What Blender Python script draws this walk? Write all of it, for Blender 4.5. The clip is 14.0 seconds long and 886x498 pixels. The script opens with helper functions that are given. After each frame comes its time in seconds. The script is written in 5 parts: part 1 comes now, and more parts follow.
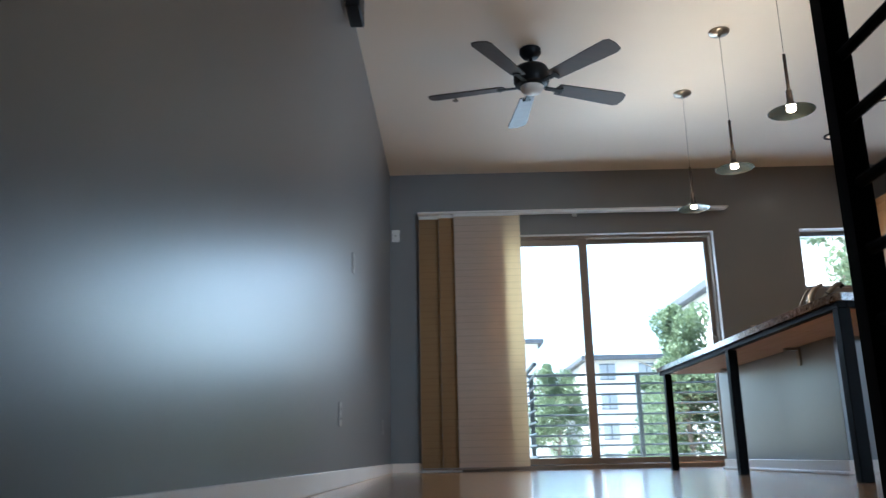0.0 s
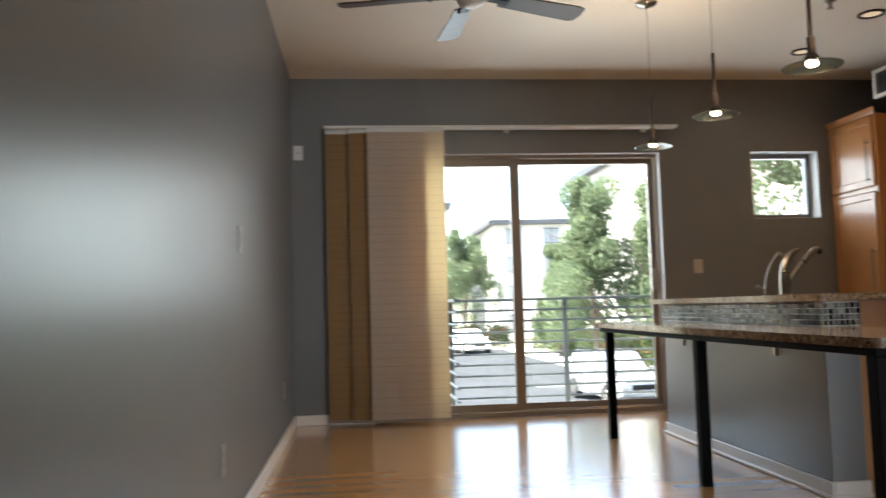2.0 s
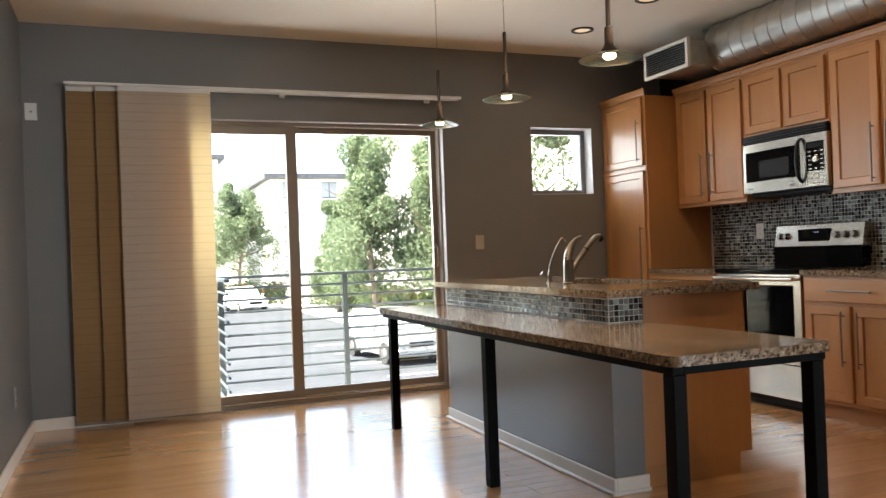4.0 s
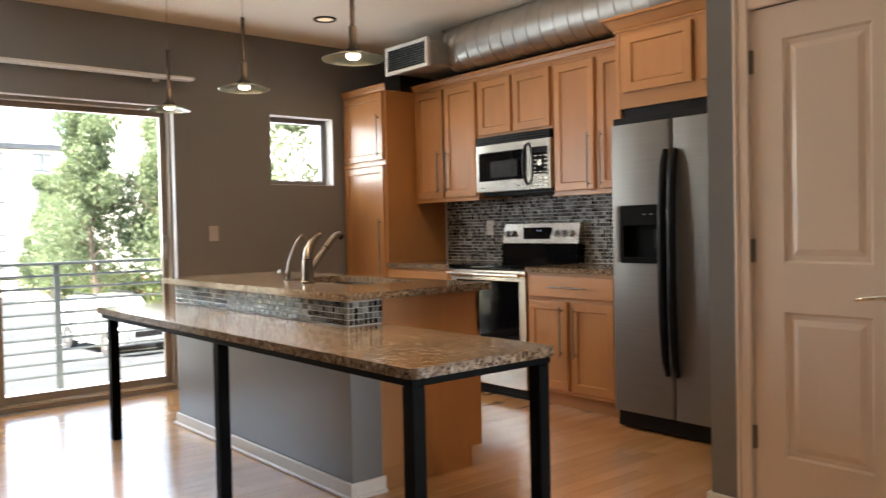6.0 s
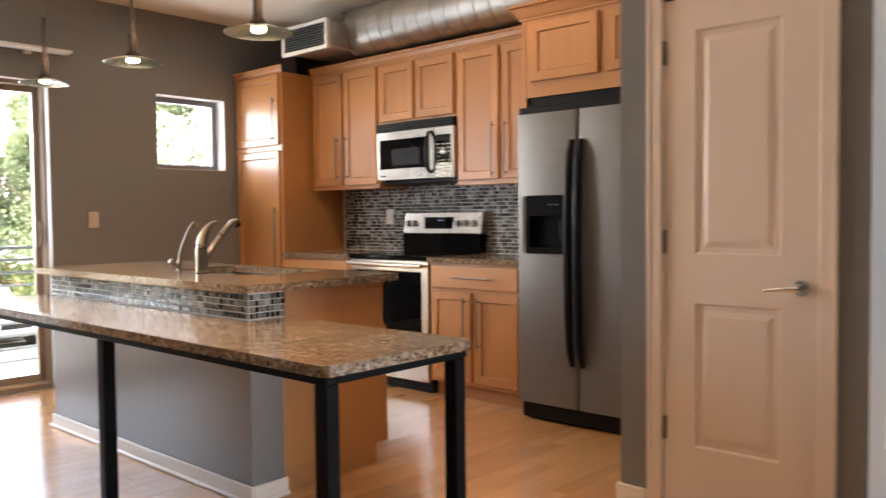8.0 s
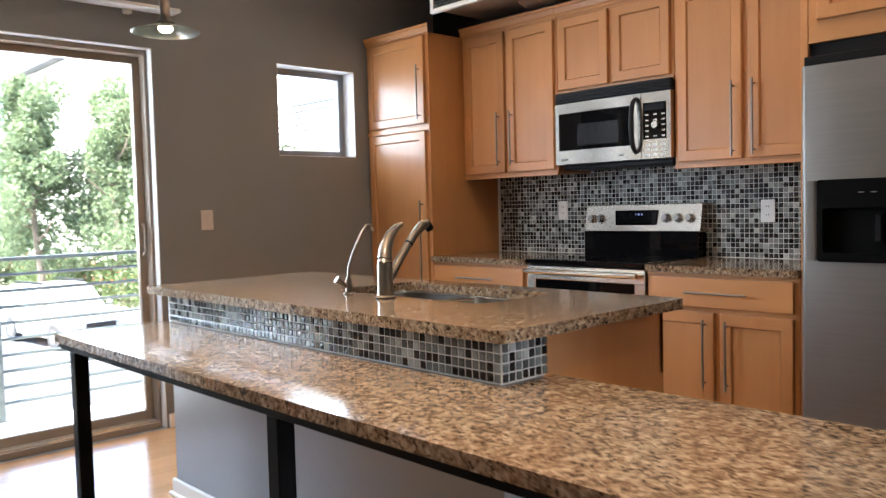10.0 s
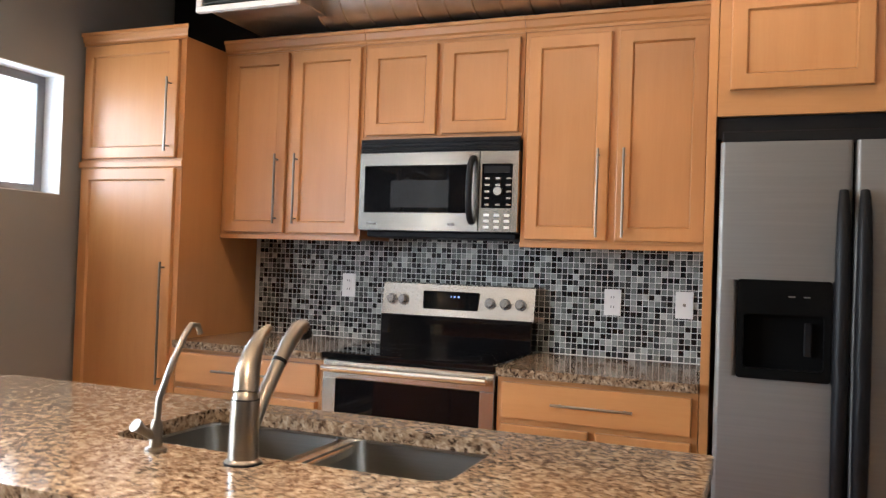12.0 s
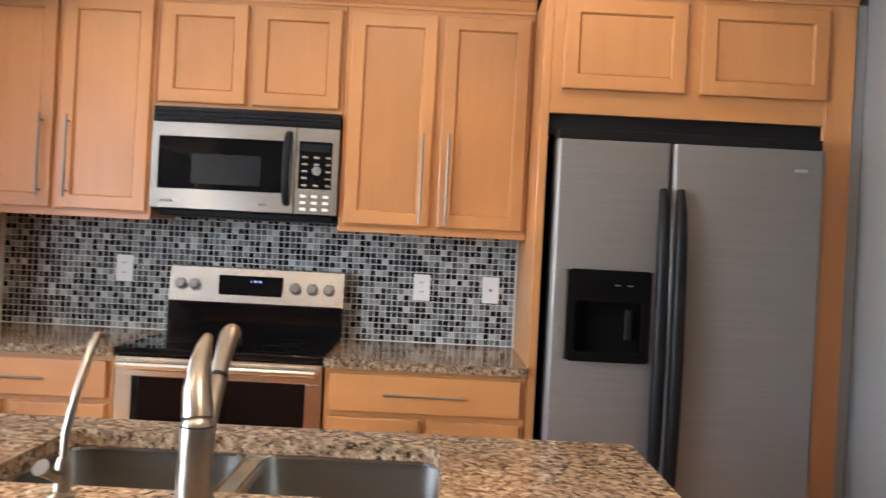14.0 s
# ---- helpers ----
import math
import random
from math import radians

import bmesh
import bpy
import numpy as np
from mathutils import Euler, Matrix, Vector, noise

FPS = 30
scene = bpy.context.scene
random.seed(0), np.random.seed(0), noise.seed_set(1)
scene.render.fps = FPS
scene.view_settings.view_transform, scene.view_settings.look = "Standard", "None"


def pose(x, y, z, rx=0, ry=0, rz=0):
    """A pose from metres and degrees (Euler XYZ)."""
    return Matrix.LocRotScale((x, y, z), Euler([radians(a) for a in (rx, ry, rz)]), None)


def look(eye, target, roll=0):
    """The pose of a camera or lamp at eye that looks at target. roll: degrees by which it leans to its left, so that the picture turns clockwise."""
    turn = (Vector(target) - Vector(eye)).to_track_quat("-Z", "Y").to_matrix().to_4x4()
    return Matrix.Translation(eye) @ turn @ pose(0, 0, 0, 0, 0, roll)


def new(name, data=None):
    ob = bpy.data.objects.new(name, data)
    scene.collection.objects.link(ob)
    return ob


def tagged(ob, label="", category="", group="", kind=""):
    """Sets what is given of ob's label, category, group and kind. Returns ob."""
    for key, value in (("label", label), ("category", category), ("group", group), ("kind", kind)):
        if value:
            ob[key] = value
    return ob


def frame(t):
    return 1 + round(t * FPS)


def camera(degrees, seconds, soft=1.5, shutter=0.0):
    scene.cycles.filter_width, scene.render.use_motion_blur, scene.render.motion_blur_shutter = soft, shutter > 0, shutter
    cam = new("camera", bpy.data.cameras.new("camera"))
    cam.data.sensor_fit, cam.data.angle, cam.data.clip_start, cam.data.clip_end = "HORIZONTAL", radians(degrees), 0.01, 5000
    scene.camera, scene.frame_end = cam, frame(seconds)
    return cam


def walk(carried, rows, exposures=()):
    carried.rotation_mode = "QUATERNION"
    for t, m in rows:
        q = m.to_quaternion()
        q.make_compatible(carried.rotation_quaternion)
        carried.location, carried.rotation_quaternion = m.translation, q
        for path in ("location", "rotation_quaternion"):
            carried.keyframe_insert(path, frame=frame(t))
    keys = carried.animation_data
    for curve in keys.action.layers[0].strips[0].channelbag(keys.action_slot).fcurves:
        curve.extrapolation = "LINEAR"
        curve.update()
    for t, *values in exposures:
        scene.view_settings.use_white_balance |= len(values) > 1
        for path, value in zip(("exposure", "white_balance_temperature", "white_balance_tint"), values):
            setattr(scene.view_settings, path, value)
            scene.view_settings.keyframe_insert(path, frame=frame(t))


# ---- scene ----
cam = camera(57.6, 14.0, soft=1.3, shutter=0.5)
PATH = [
    (0, (1.116, 1.021, 0.134), (1.101, 2.958, 0.632), -1.2),
    (0.5, (1.112, 1.279, 0.333), (1.181, 3.231, 0.764), -0.7),
    (1, (1.107, 1.567, 0.542), (1.129, 3.535, 0.898), -0.4),
    (1.5, (1.105, 1.767, 0.738), (1.156, 3.751, 0.979), -0.8),
    (2, (1.088, 1.892, 0.885), (1.295, 3.876, 1.03), -1.6),
    (2.2, (1.104, 2.006, 0.915), (1.425, 3.976, 1.039), -2.1),
    (4.3, (1.19, 2.313, 1.141), (1.975, 4.153, 1.135), -2.2),
    (4.5, (1.2, 2.34, 1.175), (2.032, 4.158, 1.157), -2.3),
    (5, (1.189, 2.378, 1.19), (2.199, 4.104, 1.163), -2.0),
    (5.5, (1.184, 2.39, 1.185), (2.343, 4.019, 1.141), -1.6),
    (6, (1.233, 2.388, 1.17), (2.516, 3.921, 1.119), -1.2),
    (6.5, (1.238, 2.399, 1.191), (2.663, 3.801, 1.129), -1.0),
    (7, (1.226, 2.42, 1.187), (2.746, 3.719, 1.13), -0.7),
    (7.5, (1.233, 2.455, 1.185), (2.778, 3.723, 1.119), -0.8),
    (8, (1.264, 2.548, 1.167), (2.745, 3.89, 1.086), -0.6),
    (8.5, (1.405, 2.827, 1.168), (2.697, 4.352, 1.1), 0.0),
    (8.7, (1.455, 2.948, 1.184), (2.695, 4.516, 1.107), 0.2),
    (10.8, (1.904, 4.496, 1.22), (3.43, 5.787, 1.149), 0.4),
    (11, (1.998, 4.603, 1.229), (3.57, 5.838, 1.183), 1.6),
    (11.5, (2.098, 4.873, 1.268), (3.84, 5.855, 1.279), 2.9),
    (12, (2.104, 5.175, 1.298), (3.959, 5.92, 1.331), 2.0),
    (12.5, (2.116, 5.431, 1.318), (4.004, 6.088, 1.362), 2.4),
    (13, (2.133, 5.633, 1.333), (4.086, 6.061, 1.387), 2.1),
    (13.3, (2.131, 5.707, 1.329), (4.112, 5.979, 1.371), 1.9),
    (13.5, (2.102, 5.75, 1.324), (4.095, 5.921, 1.348), 1.8),
    (14, (2.121, 5.72, 1.324), (4.121, 5.717, 1.323), 2.9),
]
EXPOSURES = [(0.0, 3.82, 5300, 4), (0.5, 4.0, 5950, 5), (1.5, 3.9, 6300, 8), (2.2, 3.92, 6700, 8), (4.3, 4.18, 6900, 10), (5.0, 4.15, 6850, 10), (6.5, 4.77, 7300, 14),
             (7.5, 4.97, 7500, 19), (8.7, 4.85, 6500, 12), (11.0, 4.96, 6150, 11), (12.5, 5.3, 6300, 13), (13.0, 5.15, 6200, 14), (13.5, 5.15, 6150, 14), (14.0, 5.46, 6150, 13)]
walk(cam, [(t, look(eye, aim, lean)) for t, eye, aim, lean in PATH], EXPOSURES)

# ---------------------------------------------------------------- world, sun, large lights
SUN_EL, SUN_ROT = 58.0, 264.0
world = bpy.data.worlds.new("world")
scene.world = world
world.use_nodes = True
wn, wl = world.node_tree.nodes, world.node_tree.links
wn.clear()
w_out = wn.new("ShaderNodeOutputWorld")
w_bg = wn.new("ShaderNodeBackground")
w_sky = wn.new("ShaderNodeTexSky")
w_sky.sky_type = "NISHITA"
w_sky.sun_disc = False
w_sky.sun_elevation = radians(SUN_EL)
w_sky.sun_rotation = radians(SUN_ROT)
w_sky.air_density, w_sky.dust_density, w_sky.ozone_density = 1.0, 2.0, 1.0
w_bg.inputs["Strength"].default_value = 0.07
wl.new(w_sky.outputs["Color"], w_bg.inputs["Color"])
wl.new(w_bg.outputs["Background"], w_out.inputs["Surface"])

sun = new("sun", bpy.data.lights.new("sun", "SUN"))
sun.data.energy, sun.data.angle, sun.data.color = 2.2, radians(0.6), (1.0, 0.95, 0.87)
sun.matrix_world = look((-10.0, -1.05, 16.1), (0, 0, 0))


def lamp(kind, name, where, aim, watts, colour, size):
    ob = new(name, bpy.data.lights.new(name, kind))
    ob.data.energy, ob.data.color = watts, colour
    ob.data.shadow_soft_size = size
    ob.matrix_world = look(where, aim)
    return ob


WARM = (1.0, 0.78, 0.56)
PENDANTS = [(2.895, 6.62, 1.84), (2.88, 5.71, 1.815), (2.86, 4.81, 1.79)]
CANS = [(4.45, 7.54), (4.48, 6.76), (4.50, 5.98), (4.52, 5.20)]
CEIL_N, SLOPE = 2.74, 0.0


def ceil_z(y):
    return CEIL_N + SLOPE * (8.30 - y)


for px, py, pz in PENDANTS:
    drop = lamp("SPOT", "pendant_and_fill_light", (px, py, pz - 0.012), (px, py, 0), 1.5, WARM, 0.02)
    drop.data.spot_size, drop.data.spot_blend = radians(125), 0.9
    # an added upward fill above the disc, to brighten the ceiling
    rise = lamp("SPOT", "pendant_and_fill_light", (px, py - 0.075, pz + 0.035), (px, py - 0.08, 4), 1.0, WARM, 0.06)
    rise.data.spot_size, rise.data.spot_blend = radians(165), 1.0
for lx, ly in CANS:
    spot = lamp("SPOT", "recessed_lamp_light", (lx, ly, ceil_z(ly) - 0.012), (lx, ly, 0), 0.72, WARM, 0.05)
    spot.data.spot_size, spot.data.spot_blend = radians(156), 0.7

back_light = new("back_window_light", bpy.data.lights.new("back_window_light", "AREA"))
back_light.data.shape, back_light.data.size, back_light.data.size_y = "RECTANGLE", 2.5, 1.9
back_light.data.energy, back_light.data.color = 19.0, (0.70, 0.84, 1.0)
back_light.matrix_world = look((7.1, -3.19, 1.45), (7.1, 4.0, 1.3))


# sky light in the openings of the sliding door and the small window
def sky_light(name, x, y, z, wide, tall, watts):
    ob = new(name, bpy.data.lights.new(name, "AREA"))
    ob.data.shape, ob.data.size, ob.data.size_y = "RECTANGLE", wide, tall
    ob.data.energy, ob.data.color = watts, (0.80, 0.90, 1.0)
    ob.matrix_world = look((x, y, z), (x, 0.0, z))
    return ob


sky_light("door_sky_light", 2.392, 8.506, 1.52, 2.30, 1.06, 4.0)
sky_light("window_sky_light", 4.678, 8.506, 1.84, 0.52, 0.50, 0.45)


# ---------------------------------------------------------------- materials
def rgb(c):
    return (c[0], c[1], c[2], 1.0)


def material(name):
    m = bpy.data.materials.new(name)
    m.use_nodes = True
    nodes, links = m.node_tree.nodes, m.node_tree.links
    bsdf = nodes["Principled BSDF"]
    return m, nodes, links, bsdf


def coords(nodes, links, stretch=(1, 1, 1), space="Object"):
    tc = nodes.new("ShaderNodeTexCoord")
    mp = nodes.new("ShaderNodeMapping")
    mp.inputs["Scale"].default_value = stretch
    links.new(tc.outputs[space], mp.inputs["Vector"])
    return mp.outputs["Vector"]


def noise_tex(nodes, links, vec, scale, detail=4.0, rough=0.55):
    n = nodes.new("ShaderNodeTexNoise")
    n.inputs["Scale"].default_value = scale
    n.inputs["Detail"].default_value = detail
    n.inputs["Roughness"].default_value = rough
    links.new(vec, n.inputs["Vector"])
    return n.outputs["Fac"]


def ramp(nodes, links, fac, stops, constant=False):
    r = nodes.new("ShaderNodeValToRGB")
    r.color_ramp.interpolation = "CONSTANT" if constant else "LINEAR"
    el = r.color_ramp.elements
    while len(el) < len(stops):
        el.new(0.5)
    for e, (p, c) in zip(el, stops):
        e.position, e.color = p, rgb(c)
    links.new(fac, r.inputs["Fac"])
    return r.outputs["Color"]


def mixed(nodes, links, fac, a, b, mode="MIX"):
    mx = nodes.new("ShaderNodeMix")
    mx.data_type, mx.blend_type = "RGBA", mode
    for value, sock in ((fac, mx.inputs[0]), (a, mx.inputs[6]), (b, mx.inputs[7])):
        if isinstance(value, (int, float)):
            sock.default_value = value
        elif isinstance(value, tuple):
            sock.default_value = rgb(value)
        else:
            links.new(value, sock)
    return mx.outputs[2]


def bump(nodes, links, bsdf, height, strength, dist=0.002):
    b = nodes.new("ShaderNodeBump")
    b.inputs["Strength"].default_value = strength
    b.inputs["Distance"].default_value = dist
    links.new(height, b.inputs["Height"])
    links.new(b.outputs["Normal"], bsdf.inputs["Normal"])


def surf(name, c1, c2, scale=3.0, rough=0.5, metal=0.0, relief=0.15, rscale=180.0, stretch=(1, 1, 1), coat=0.0, rvar=0.08, dist=0.001, spec=0.5):
    """A surface of two near colours, with fine relief and uneven gloss."""
    m, nodes, links, bsdf = material(name)
    vec = coords(nodes, links, stretch)
    big = noise_tex(nodes, links, vec, scale, 5.0)
    fine = noise_tex(nodes, links, vec, rscale, 3.0)
    links.new(ramp(nodes, links, big, [(0.3, c1), (0.7, c2)]), bsdf.inputs["Base Color"])
    mr = nodes.new("ShaderNodeMapRange")
    mr.inputs["To Min"].default_value = max(0.02, rough - rvar)
    mr.inputs["To Max"].default_value = min(1.0, rough + rvar)
    links.new(noise_tex(nodes, links, vec, scale * 4.0, 4.0), mr.inputs["Value"])
    links.new(mr.outputs["Result"], bsdf.inputs["Roughness"])
    bsdf.inputs["Metallic"].default_value = metal
    bsdf.inputs["Specular IOR Level"].default_value = spec
    bsdf.inputs["Coat Weight"].default_value = coat
    bsdf.inputs["Coat Roughness"].default_value = 0.12
    if relief:
        bump(nodes, links, bsdf, fine, relief, dist)
    return m


def glow(name, colour, strength):
    m, nodes, links, bsdf = material(name)
    bsdf.inputs["Base Color"].default_value = rgb(colour)
    bsdf.inputs["Emission Color"].default_value = rgb(colour)
    bsdf.inputs["Emission Strength"].default_value = strength
    return m


def clear_glass(name, tint, rough=0.0, ior=1.45):
    m, nodes, links, bsdf = material(name)
    nodes.remove(bsdf)
    tr, gl = nodes.new("ShaderNodeBsdfTransparent"), nodes.new("ShaderNodeBsdfGlossy")
    tr.inputs["Color"].default_value = rgb(tint)
    gl.inputs["Roughness"].default_value = rough
    fr, mx = nodes.new("ShaderNodeFresnel"), nodes.new("ShaderNodeMixShader")
    fr.inputs["IOR"].default_value = ior
    links.new(fr.outputs["Fac"], mx.inputs["Fac"])
    links.new(tr.outputs["BSDF"], mx.inputs[1])
    links.new(gl.outputs["BSDF"], mx.inputs[2])
    links.new(mx.outputs["Shader"], nodes["Material Output"].inputs["Surface"])
    return m


def wood(name, light, dark, axis="z", rough=0.32, vary=True, coat=0.4, grain=1.0, island=False):
    """Stained maple: long soft grain along one axis, each piece a little different."""
    m, nodes, links, bsdf = material(name)
    st = {"x": (0.7, 9, 9), "y": (9, 0.7, 9), "z": (9, 9, 0.7)}[axis]
    tc = nodes.new("ShaderNodeTexCoord")
    info = nodes.new("ShaderNodeObjectInfo")
    off = nodes.new("ShaderNodeVectorMath")
    off.operation = "MULTIPLY_ADD"
    rnd = nodes.new("ShaderNodeNewGeometry").outputs["Random Per Island"] if island else info.outputs["Random"]
    links.new(rnd, off.inputs[0])
    off.inputs[1].default_value = (7.0, 5.0, 9.0)
    links.new(tc.outputs["Object"], off.inputs[2])
    mp = nodes.new("ShaderNodeMapping")
    mp.inputs["Scale"].default_value = st
    links.new(off.outputs["Vector"], mp.inputs["Vector"])
    vec = mp.outputs["Vector"]
    g1 = noise_tex(nodes, links, vec, 1.6 * grain, 6.0, 0.6)
    g2 = noise_tex(nodes, links, vec, 14.0 * grain, 4.0, 0.6)
    cloud = noise_tex(nodes, links, off.outputs["Vector"], 1.7, 2.0)
    c = ramp(nodes, links, g1, [(0.25, dark), (0.75, light)])
    c = mixed(nodes, links, 0.2, c, ramp(nodes, links, g2, [(0.3, dark), (0.6, light)]))
    c = mixed(nodes, links, 0.55, c, ramp(nodes, links, cloud, [(0.3, (0.78, 0.76, 0.74)), (0.7, (1.1, 1.1, 1.1))]), "MULTIPLY")
    if vary:
        c = mixed(nodes, links, 0.6, c, ramp(nodes, links, rnd, [(0.0, (0.86, 0.83, 0.8)), (1.0, (1.08, 1.08, 1.08))]), "MULTIPLY")
    links.new(c, bsdf.inputs["Base Color"])
    bsdf.inputs["Roughness"].default_value = rough
    bsdf.inputs["Coat Weight"].default_value = coat
    bsdf.inputs["Coat Roughness"].default_value = 0.15
    bump(nodes, links, bsdf, g2, 0.08, 0.001)
    return m


def granite(name):
    m, nodes, links, bsdf = material(name)
    vec = coords(nodes, links, (1, 1, 1))
    warp = nodes.new("ShaderNodeTexNoise")
    warp.inputs["Scale"].default_value = 14.0
    warp.inputs["Detail"].default_value = 4.0
    links.new(vec, warp.inputs["Vector"])
    add = nodes.new("ShaderNodeVectorMath")
    add.operation = "MULTIPLY_ADD"
    links.new(warp.outputs["Color"], add.inputs[0])
    add.inputs[1].default_value = (0.022, 0.022, 0.022)
    links.new(vec, add.inputs[2])
    v = add.outputs["Vector"]
    base = ramp(nodes, links, noise_tex(nodes, links, v, 48.0, 6.0, 0.75),
                [(0.32, (0.075, 0.045, 0.028)), (0.43, (0.195, 0.130, 0.080)), (0.53, (0.325, 0.245, 0.165)), (0.70, (0.56, 0.475, 0.37))])
    vo = nodes.new("ShaderNodeTexVoronoi")
    vo.inputs["Scale"].default_value = 95.0
    links.new(v, vo.inputs["Vector"])
    grains = ramp(nodes, links, vo.outputs["Color"], [(0.2, (0.5, 0.42, 0.34)), (0.6, (1.0, 0.97, 0.92))])
    c = mixed(nodes, links, 0.6, base, grains, "MULTIPLY")
    dark = ramp(nodes, links, noise_tex(nodes, links, v, 78.0, 5.0, 0.72), [(0.535, (0, 0, 0)), (0.58, (1, 1, 1))])
    c = mixed(nodes, links, dark, c, (0.028, 0.016, 0.010))
    veil = ramp(nodes, links, noise_tex(nodes, links, v, 4.5, 4.0, 0.6), [(0.45, (0, 0, 0)), (0.75, (0.6, 0.6, 0.6))])
    c = mixed(nodes, links, veil, c, mixed(nodes, links, 0.6, c, (0.16, 0.09, 0.05)))
    links.new(c, bsdf.inputs["Base Color"])
    bsdf.inputs["Roughness"].default_value = 0.12
    bsdf.inputs["Specular IOR Level"].default_value = 0.34
    bump(nodes, links, bsdf, noise_tex(nodes, links, v, 60.0, 3.0), 0.05, 0.0006)
    return m


def brushed(name, tone, rough, axis="z", warm=(1.0, 1.0, 1.0)):
    m, nodes, links, bsdf = material(name)
    st = {"x": (1, 90, 90), "y": (90, 1, 90), "z": (90, 90, 1)}[axis]
    vec = coords(nodes, links, st)
    lines = noise_tex(nodes, links, vec, 8.0, 4.0, 0.7)
    smudge = noise_tex(nodes, links, coords(nodes, links), 3.0, 4.0)
    a = tuple(tone * w * 0.9 for w in warm)
    b = tuple(tone * w * 1.08 for w in warm)
    links.new(ramp(nodes, links, lines, [(0.3, a), (0.7, b)]), bsdf.inputs["Base Color"])
    mr = nodes.new("ShaderNodeMapRange")
    mr.inputs["To Min"].default_value, mr.inputs["To Max"].default_value = rough - 0.04, rough + 0.05
    links.new(smudge, mr.inputs["Value"])
    links.new(mr.outputs["Result"], bsdf.inputs["Roughness"])
    bsdf.inputs["Metallic"].default_value = 1.0
    bump(nodes, links, bsdf, lines, 0.06, 0.0005)
    return m


TILE_STOPS = [(0.0, (0.010, 0.010, 0.011)), (0.27, (0.032, 0.033, 0.034)), (0.42, (0.085, 0.09, 0.087)), (0.58, (0.165, 0.178, 0.168)),
              (0.76, (0.265, 0.285, 0.27)), (0.92, (0.43, 0.45, 0.425))]


def tile_material(name, per_island):
    m, nodes, links, bsdf = material(name)
    src = nodes.new("ShaderNodeNewGeometry").outputs["Random Per Island"] if per_island else nodes.new("ShaderNodeObjectInfo").outputs["Random"]
    c = ramp(nodes, links, src, TILE_STOPS, True)
    cloud = noise_tex(nodes, links, coords(nodes, links), 60.0, 3.0)
    c = mixed(nodes, links, 0.4, c, ramp(nodes, links, cloud, [(0.3, (0.7, 0.7, 0.7)), (0.7, (1.15, 1.15, 1.15))]), "MULTIPLY")
    links.new(c, bsdf.inputs["Base Color"])
    bsdf.inputs["Roughness"].default_value = 0.16
    bsdf.inputs["Specular IOR Level"].default_value = 0.4
    bsdf.inputs["Coat Weight"].default_value = 0.1
    bsdf.inputs["Coat Roughness"].default_value = 0.05
    return m


def blind_cloth(name, colour, through_colour, share):
    """Woven paper: lets part of the light through, with fine cross threads."""
    m, nodes, links, bsdf = material(name)
    vec = coords(nodes, links, (1.2, 1.2, 60.0))
    th = noise_tex(nodes, links, vec, 3.0, 4.0, 0.7)
    wv = nodes.new("ShaderNodeTexWave")
    wv.bands_direction = "Z"
    wv.inputs["Scale"].default_value = 5.2
    wv.inputs["Distortion"].default_value = 0.4
    links.new(coords(nodes, links), wv.inputs["Vector"])
    line = ramp(nodes, links, wv.outputs["Fac"], [(0.02, (0.55, 0.5, 0.45)), (0.10, (1, 1, 1))])
    c = mixed(nodes, links, 0.5, colour, ramp(nodes, links, th, [(0.3, (0.72, 0.7, 0.66)), (0.7, (1.15, 1.15, 1.15))]), "MULTIPLY")
    c = mixed(nodes, links, 0.10, c, line, "MULTIPLY")
    links.new(c, bsdf.inputs["Base Color"])
    bsdf.inputs["Roughness"].default_value = 0.85
    bump(nodes, links, bsdf, th, 0.5, 0.003)
    tl, mx = nodes.new("ShaderNodeBsdfTranslucent"), nodes.new("ShaderNodeMixShader")
    links.new(mixed(nodes, links, 0.5, through_colour, line, "MULTIPLY"), tl.inputs["Color"])
    mx.inputs["Fac"].default_value = share
    links.new(bsdf.outputs["BSDF"], mx.inputs[1])
    links.new(tl.outputs["BSDF"], mx.inputs[2])
    links.new(mx.outputs["Shader"], nodes["Material Output"].inputs["Surface"])
    return m


def leaf_material(name, a, b):
    m, nodes, links, bsdf = material(name)
    geo = nodes.new("ShaderNodeNewGeometry")
    c = ramp(nodes, links, geo.outputs["Random Per Island"], [(0.0, a), (1.0, b)])
    links.new(c, bsdf.inputs["Base Color"])
    bsdf.inputs["Roughness"].default_value = 0.55
    tl, mx = nodes.new("ShaderNodeBsdfTranslucent"), nodes.new("ShaderNodeMixShader")
    links.new(c, tl.inputs["Color"])
    mx.inputs["Fac"].default_value = 0.5
    links.new(bsdf.outputs["BSDF"], mx.inputs[1])
    links.new(tl.outputs["BSDF"], mx.inputs[2])
    links.new(mx.outputs["Shader"], nodes["Material Output"].inputs["Surface"])
    return m


M_WALL = surf("grey_wall_paint", (0.195, 0.195, 0.195), (0.225, 0.225, 0.225), 0.8, 0.30, relief=0.05, rscale=60, rvar=0.008, dist=0.001, spec=0.5)
# darker, browner copy of the grey paint: the west wall's dimness as colour
M_WALL_W = surf("grey_wall_paint_dimmed", (0.152, 0.149, 0.144), (0.176, 0.172, 0.166), 0.8, 0.335, relief=0.06, rscale=60, rvar=0.012, dist=0.001, spec=0.36, stretch=(1, 1, 0.35))
M_CEIL = surf("ceiling_paint", (0.82, 0.75, 0.64), (0.86, 0.79, 0.68), 0.7, 0.75, relief=0.3, rscale=120, rvar=0.05, dist=0.0015)
M_TRIM = surf("cream_trim_paint", (0.82, 0.76, 0.69), (0.86, 0.80, 0.73), 2.0, 0.4, relief=0.1, rscale=90)
